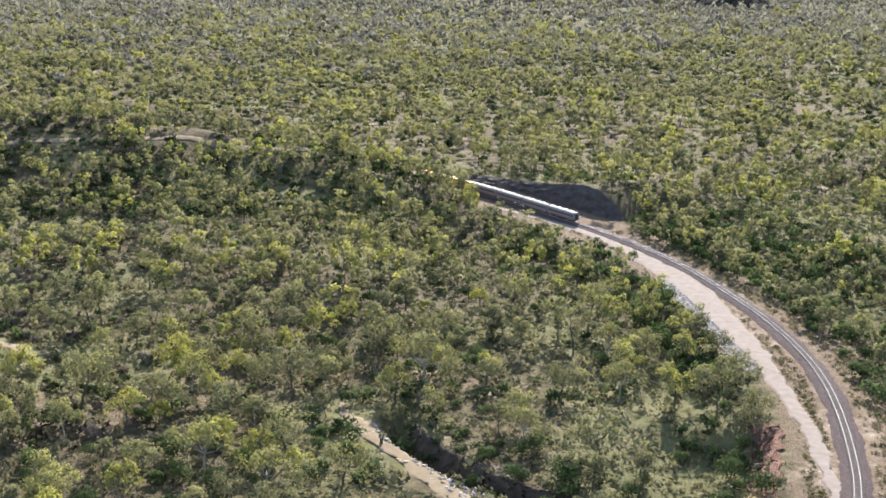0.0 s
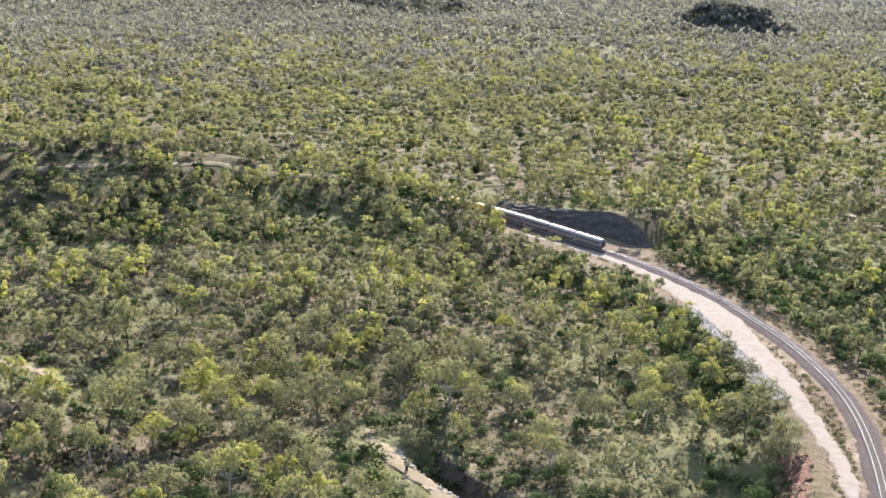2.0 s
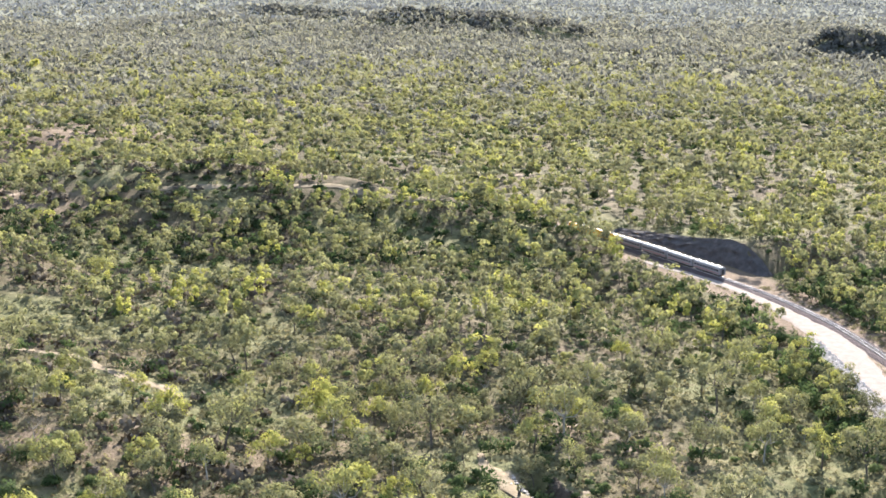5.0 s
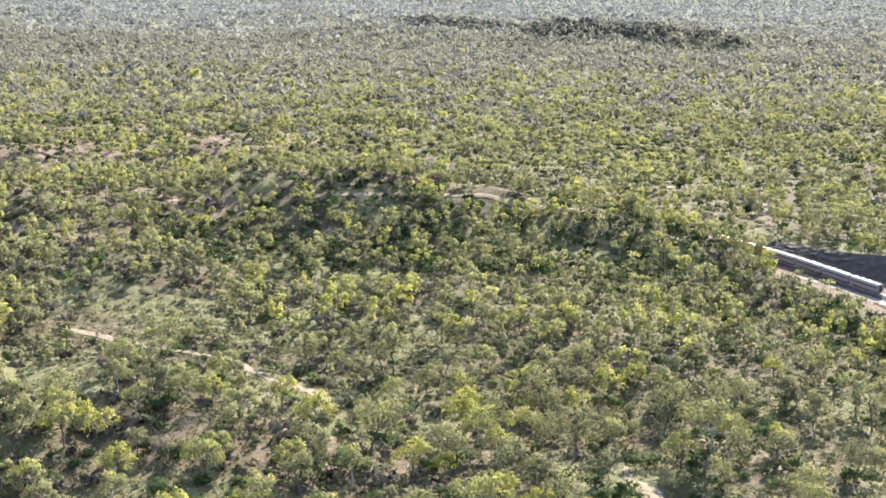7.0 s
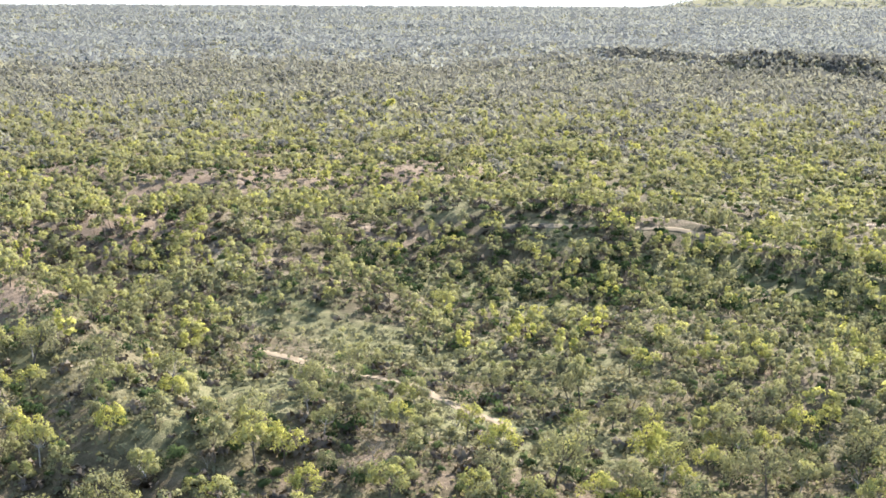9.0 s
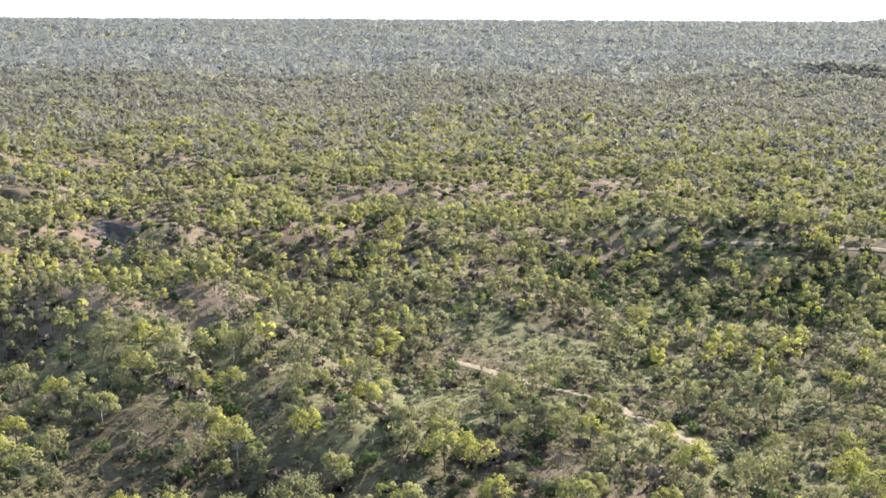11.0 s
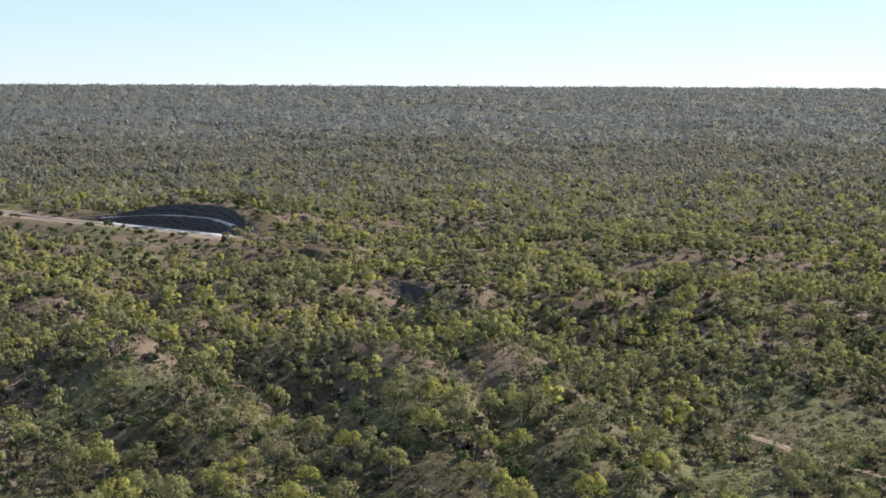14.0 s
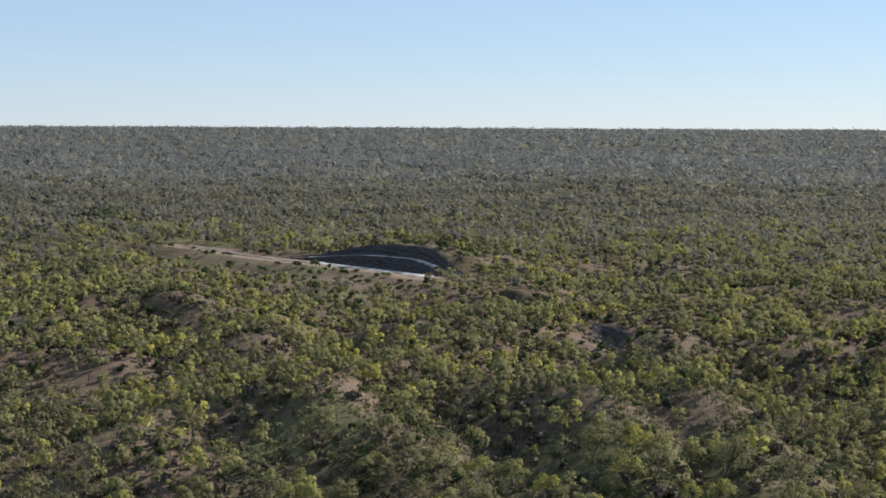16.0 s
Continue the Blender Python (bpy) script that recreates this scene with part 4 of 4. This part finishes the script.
def stone_parts(seed):
    q = np.random.default_rng(seed)
    bm = bmesh.new()
    bmesh.ops.create_icosphere(bm, subdivisions=1, radius=0.5)
    for v in bm.verts:
        v.co = Vector((v.co.x * 1.1, v.co.y * 0.85, v.co.z * 0.6 + 0.12)) * q.uniform(0.7, 1.25)
    bmesh.ops.triangulate(bm, faces=bm.faces[:])
    T = np.array([[tuple(v.co) for v in f.verts] for f in bm.faces])
    bm.free()
    return T, None, None, None


q = np.random.default_rng(91)
t = q.uniform(272, 345, 1500)
edge = np.interp(t, ROADLINE[:, 1], ROADLINE[:, 0]) - np.interp(t, ROADLINE[:, 1], ROADLINE[:, 2]) / 2
x = edge - np.abs(q.normal(0, 1.9, len(t))) + 0.9
stamp("rubble", "pale broken stones tipped beside the gravel road", "rubble", [stone_parts(500 + k) for k in range(4)], x, t, 0.25, 1.1, (STONE, STONE), q, bush_tint)
t = q.uniform(204, 240, 220)
x = np.interp(t, [204, 214, 226, 240], [5, 0.5, -5.5, -13]) + q.normal(1.0, 1.3, len(t))
stamp("rubble", "grey stones strewn along the gully", "rubble", [stone_parts(510 + k) for k in range(3)], x, t, 0.25, 1.0, (STONE, STONE), q, bush_tint)
t = q.uniform(0, 70, 90)
x = np.interp(t, [0, 70], [-342, -408]) + q.normal(0, 2, len(t))
y = np.interp(t, [0, 70], [436, 453]) - np.abs(q.normal(0, 3, len(t)))
stamp("rubble", "pale stones below the eroded bank", "rubble", [stone_parts(520 + k) for k in range(3)], x, y, 0.5, 2.0, (STONE, STONE), q, bush_tint)


def stump():
    """A short dead tree with two stubs and a tuft of regrowth."""
    top = empty("tree_stump", "dark forked dead stump with a little regrowth beside the track", "stump", at=(STUMP[0], STUMP[1], float(height(np.array([STUMP[0]]), np.array([STUMP[1]]))[0])))
    wood = np.concatenate([tube([(0, 0, -0.3), (0.05, 0, 0.8), (-0.2, 0, 1.9)], 0.2, 0.1, 6), tube([(0.3, 0.1, -0.3), (0.3, 0.1, 0.8), (0.5, 0.1, 1.7)], 0.17, 0.09, 6)])
    new("trunk", tri_mesh("trunk", wood, BARK)).parent = top
    q = np.random.default_rng(5)
    T, tn, nr = clumps_to_leaves([(0.3, 0, 1.9, 0.5, 0.5), (0.8, 0, 1.7, 0.4, 0.55)], 40, 0.14, q)
    new("regrowth", tri_mesh("regrowth", T, GUM, tn, 0.15, nr)).parent = top


STUMP = (-10.6, 229.4)
stump()


# ---- train ----
def part(name, bm, mat, parent, label=""):
    me = bpy.data.meshes.new(name)
    bm.normal_update()
    bm.to_mesh(me)
    bm.free()
    me.materials.append(mat)
    ob = new(name, me)
    ob.parent = parent
    return tagged(ob, label)


def plain(name, c, rough=0.5, metal=0.0):
    m, N, L, b = material(name, rough, metal)
    n = noise_node(N, L, 1.1)
    L.new(mixed(N, L, n.outputs[0], tuple(v * 0.72 for v in c), tuple(min(1, v * 1.15) for v in c)), b.inputs["Base Color"])
    return m


SILVER = plain("weathered_silver", (0.25, 0.225, 0.22), 0.55, 0.2)
ROOF = plain("pale_roof", (0.24, 0.225, 0.22), 0.8)
WINDOW = plain("dark_window", (0.03, 0.035, 0.045), 0.12)
UNDER = plain("sooty_iron", (0.05, 0.047, 0.045), 0.8)
YELLOW = plain("loco_yellow", (0.72, 0.36, 0.03), 0.45)
STRIPE = plain("dull_red", (0.3, 0.09, 0.07), 0.5)


def profile_body(bm, half, pts):
    """A body swept along x from a cross-section of (y, z)."""
    ends = []
    for x in (-half, half):
        ends.append([bm.verts.new((x, y, z)) for y, z in pts])
    n = len(pts)
    for i in range(n):
        bm.faces.new((ends[0][i], ends[1][i], ends[1][(i + 1) % n], ends[0][(i + 1) % n]))
    bm.faces.new(ends[0][::-1])
    bm.faces.new(ends[1])
    bmesh.ops.recalc_face_normals(bm, faces=bm.faces[:])


def wheelset(parent, x):
    bogie = bmesh.new()
    box(bogie, x - 1.5, x + 1.5, -1.05, 1.05, 0.35, 0.7)
    bo = part("bogie", bogie, UNDER, parent)
    for dx in (-0.9, 0.9):
        for sy in (-0.55, 0.55):
            w = bmesh.new()
            bmesh.ops.create_cone(w, cap_ends=True, segments=14, radius1=0.4, radius2=0.4, depth=0.12,
                                  matrix=Matrix.Translation((x + dx, sy, 0.4)) @ Matrix.Rotation(radians(90), 4, 'X'))
            part("wheel", w, UNDER, bo)


def carriage():
    top = empty("railway_carriage", "silver passenger carriage with a dark window band", "carriage", "carriages of the train")
    half = 8.7
    bm = bmesh.new()
    profile_body(bm, half, [(-1.3, 0.85), (1.3, 0.85), (1.36, 1.1), (1.36, 3.15), (1.28, 3.3), (-1.28, 3.3), (-1.36, 3.15), (-1.36, 1.1)])
    body = part("body", bm, SILVER, top)
    bm = bmesh.new()
    profile_body(bm, half + 0.03, [(-1.33, 3.26), (1.33, 3.26), (1.2, 3.55), (0.8, 3.76), (0, 3.84), (-0.8, 3.76), (-1.2, 3.55)])
    part("roof", bm, ROOF, top, "pale curved roof")
    for sy in (-1, 1):
        bm = bmesh.new()
        box(bm, -half, half, sy * 1.365 - 0.012, sy * 1.365 + 0.012, 1.25, 1.5)
        part("stripe", bm, STRIPE, body, "dull red stripe")
        for k in range(9):
            bm = bmesh.new()
            x = -7.2 + k * 1.8
            box(bm, x - 0.62, x + 0.62, sy * 1.36 - 0.02, sy * 1.36 + 0.02, 2.05, 2.8)
            part("window", bm, WINDOW, body)
        for x in (-8.2, 8.2):
            bm = bmesh.new()
            box(bm, x - 0.32, x + 0.32, sy * 1.36 - 0.03, sy * 1.36 + 0.03, 1.0, 2.95)
            part("door", bm, SILVER, body)
    for sx in (-1, 1):
        bm = bmesh.new()
        box(bm, sx * (half + 0.02), sx * (half + 0.42), -0.5, 0.5, 1.0, 3.1)
        part("gangway", bm, UNDER, top)
        wheelset(top, sx * 6.2)
    bm = bmesh.new()
    box(bm, -3.2, 3.2, -1.1, 1.1, 0.4, 0.85)
    part("underframe_box", bm, UNDER, top)
    for k in range(4):
        bm = bmesh.new()
        box(bm, -6.4 + k * 4.0, -5.2 + k * 4.0, -0.4, 0.4, 3.8, 4.0)
        part("roof_vent", bm, SILVER, top)
    return top


def locomotive():
    top = empty("locomotive", "orange-yellow diesel locomotive with a dark roof", "locomotive", "locomotives of the train")
    bm = bmesh.new()
    profile_body(bm, 8.2, [(-1.3, 0.9), (1.3, 0.9), (1.3, 1.3), (1.1, 1.35), (1.1, 3.3), (0.8, 3.65), (-0.8, 3.65), (-1.1, 3.3), (-1.1, 1.35), (-1.3, 1.3)])
    body = part("body", bm, YELLOW, top)
    bm = bmesh.new()
    profile_body(bm, 1.3, [(-1.38, 1.2), (1.38, 1.2), (1.38, 3.4), (0.9, 3.85), (-0.9, 3.85), (-1.38, 3.4)])
    bmesh.ops.translate(bm, verts=bm.verts[:], vec=(5.6, 0, 0))
    cab = part("cab", bm, YELLOW, top)
    for sy in (-1, 1):
        bm = bmesh.new()
        box(bm, 5.0, 6.2, sy * 1.38 - 0.02, sy * 1.38 + 0.02, 2.5, 3.2)
        part("window", bm, WINDOW, cab)
        for k in range(5):
            bm = bmesh.new()
            x = -6.6 + k * 2.1
            box(bm, x - 0.7, x + 0.7, sy * 1.1 - 0.02, sy * 1.1 + 0.02, 1.8, 3.0)
            part("grille", bm, UNDER, body)
    for x in (-5.0, -1.5, 1.5):
        bm = bmesh.new()
        box(bm, x - 0.7, x + 0.7, -0.6, 0.6, 3.6, 3.85)
        part("roof_fan", bm, UNDER, top)
    for sx in (-1, 1):
        wheelset(top, sx * 5.4)
    bm = bmesh.new()
    box(bm, -2.4, 2.4, -1.1, 1.1, 0.35, 0.95)
    part("fuel_tank", bm, UNDER, top)
    return top


CENTRE = curve_points(RAIL, 1.0)[:, :2]
CENTRE_S = np.concatenate([[0], np.cumsum(np.linalg.norm(np.diff(CENTRE, axis=0), axis=1))])


def on_rail(s):
    return np.array([np.interp(s, CENTRE_S, CENTRE[:, 0]), np.interp(s, CENTRE_S, CENTRE[:, 1])])


def rail_pose(s, half):
    a, b = on_rail(s - half), on_rail(s + half)
    c = (a + b) / 2
    z = float(height(np.array([c[0]]), np.array([c[1]]))[0]) + 0.70
    return pose(c[0], c[1], z, 0, 0, math.degrees(math.atan2(b[1] - a[1], b[0] - a[0])))


TAIL = rail_s(39.6, 408.5)
car, loco = carriage(), locomotive()
for k in range(6):
    m = rail_pose(TAIL + 6.9 + k * 13.9, 4.8) @ Matrix.Diagonal((0.76, 0.76, 0.78, 1))
    if k < 4:
        ob = car if k == 0 else copy_thing(car, m)
    else:
        ob = loco if k == 4 else copy_thing(loco, m)
    ob.matrix_basis = m
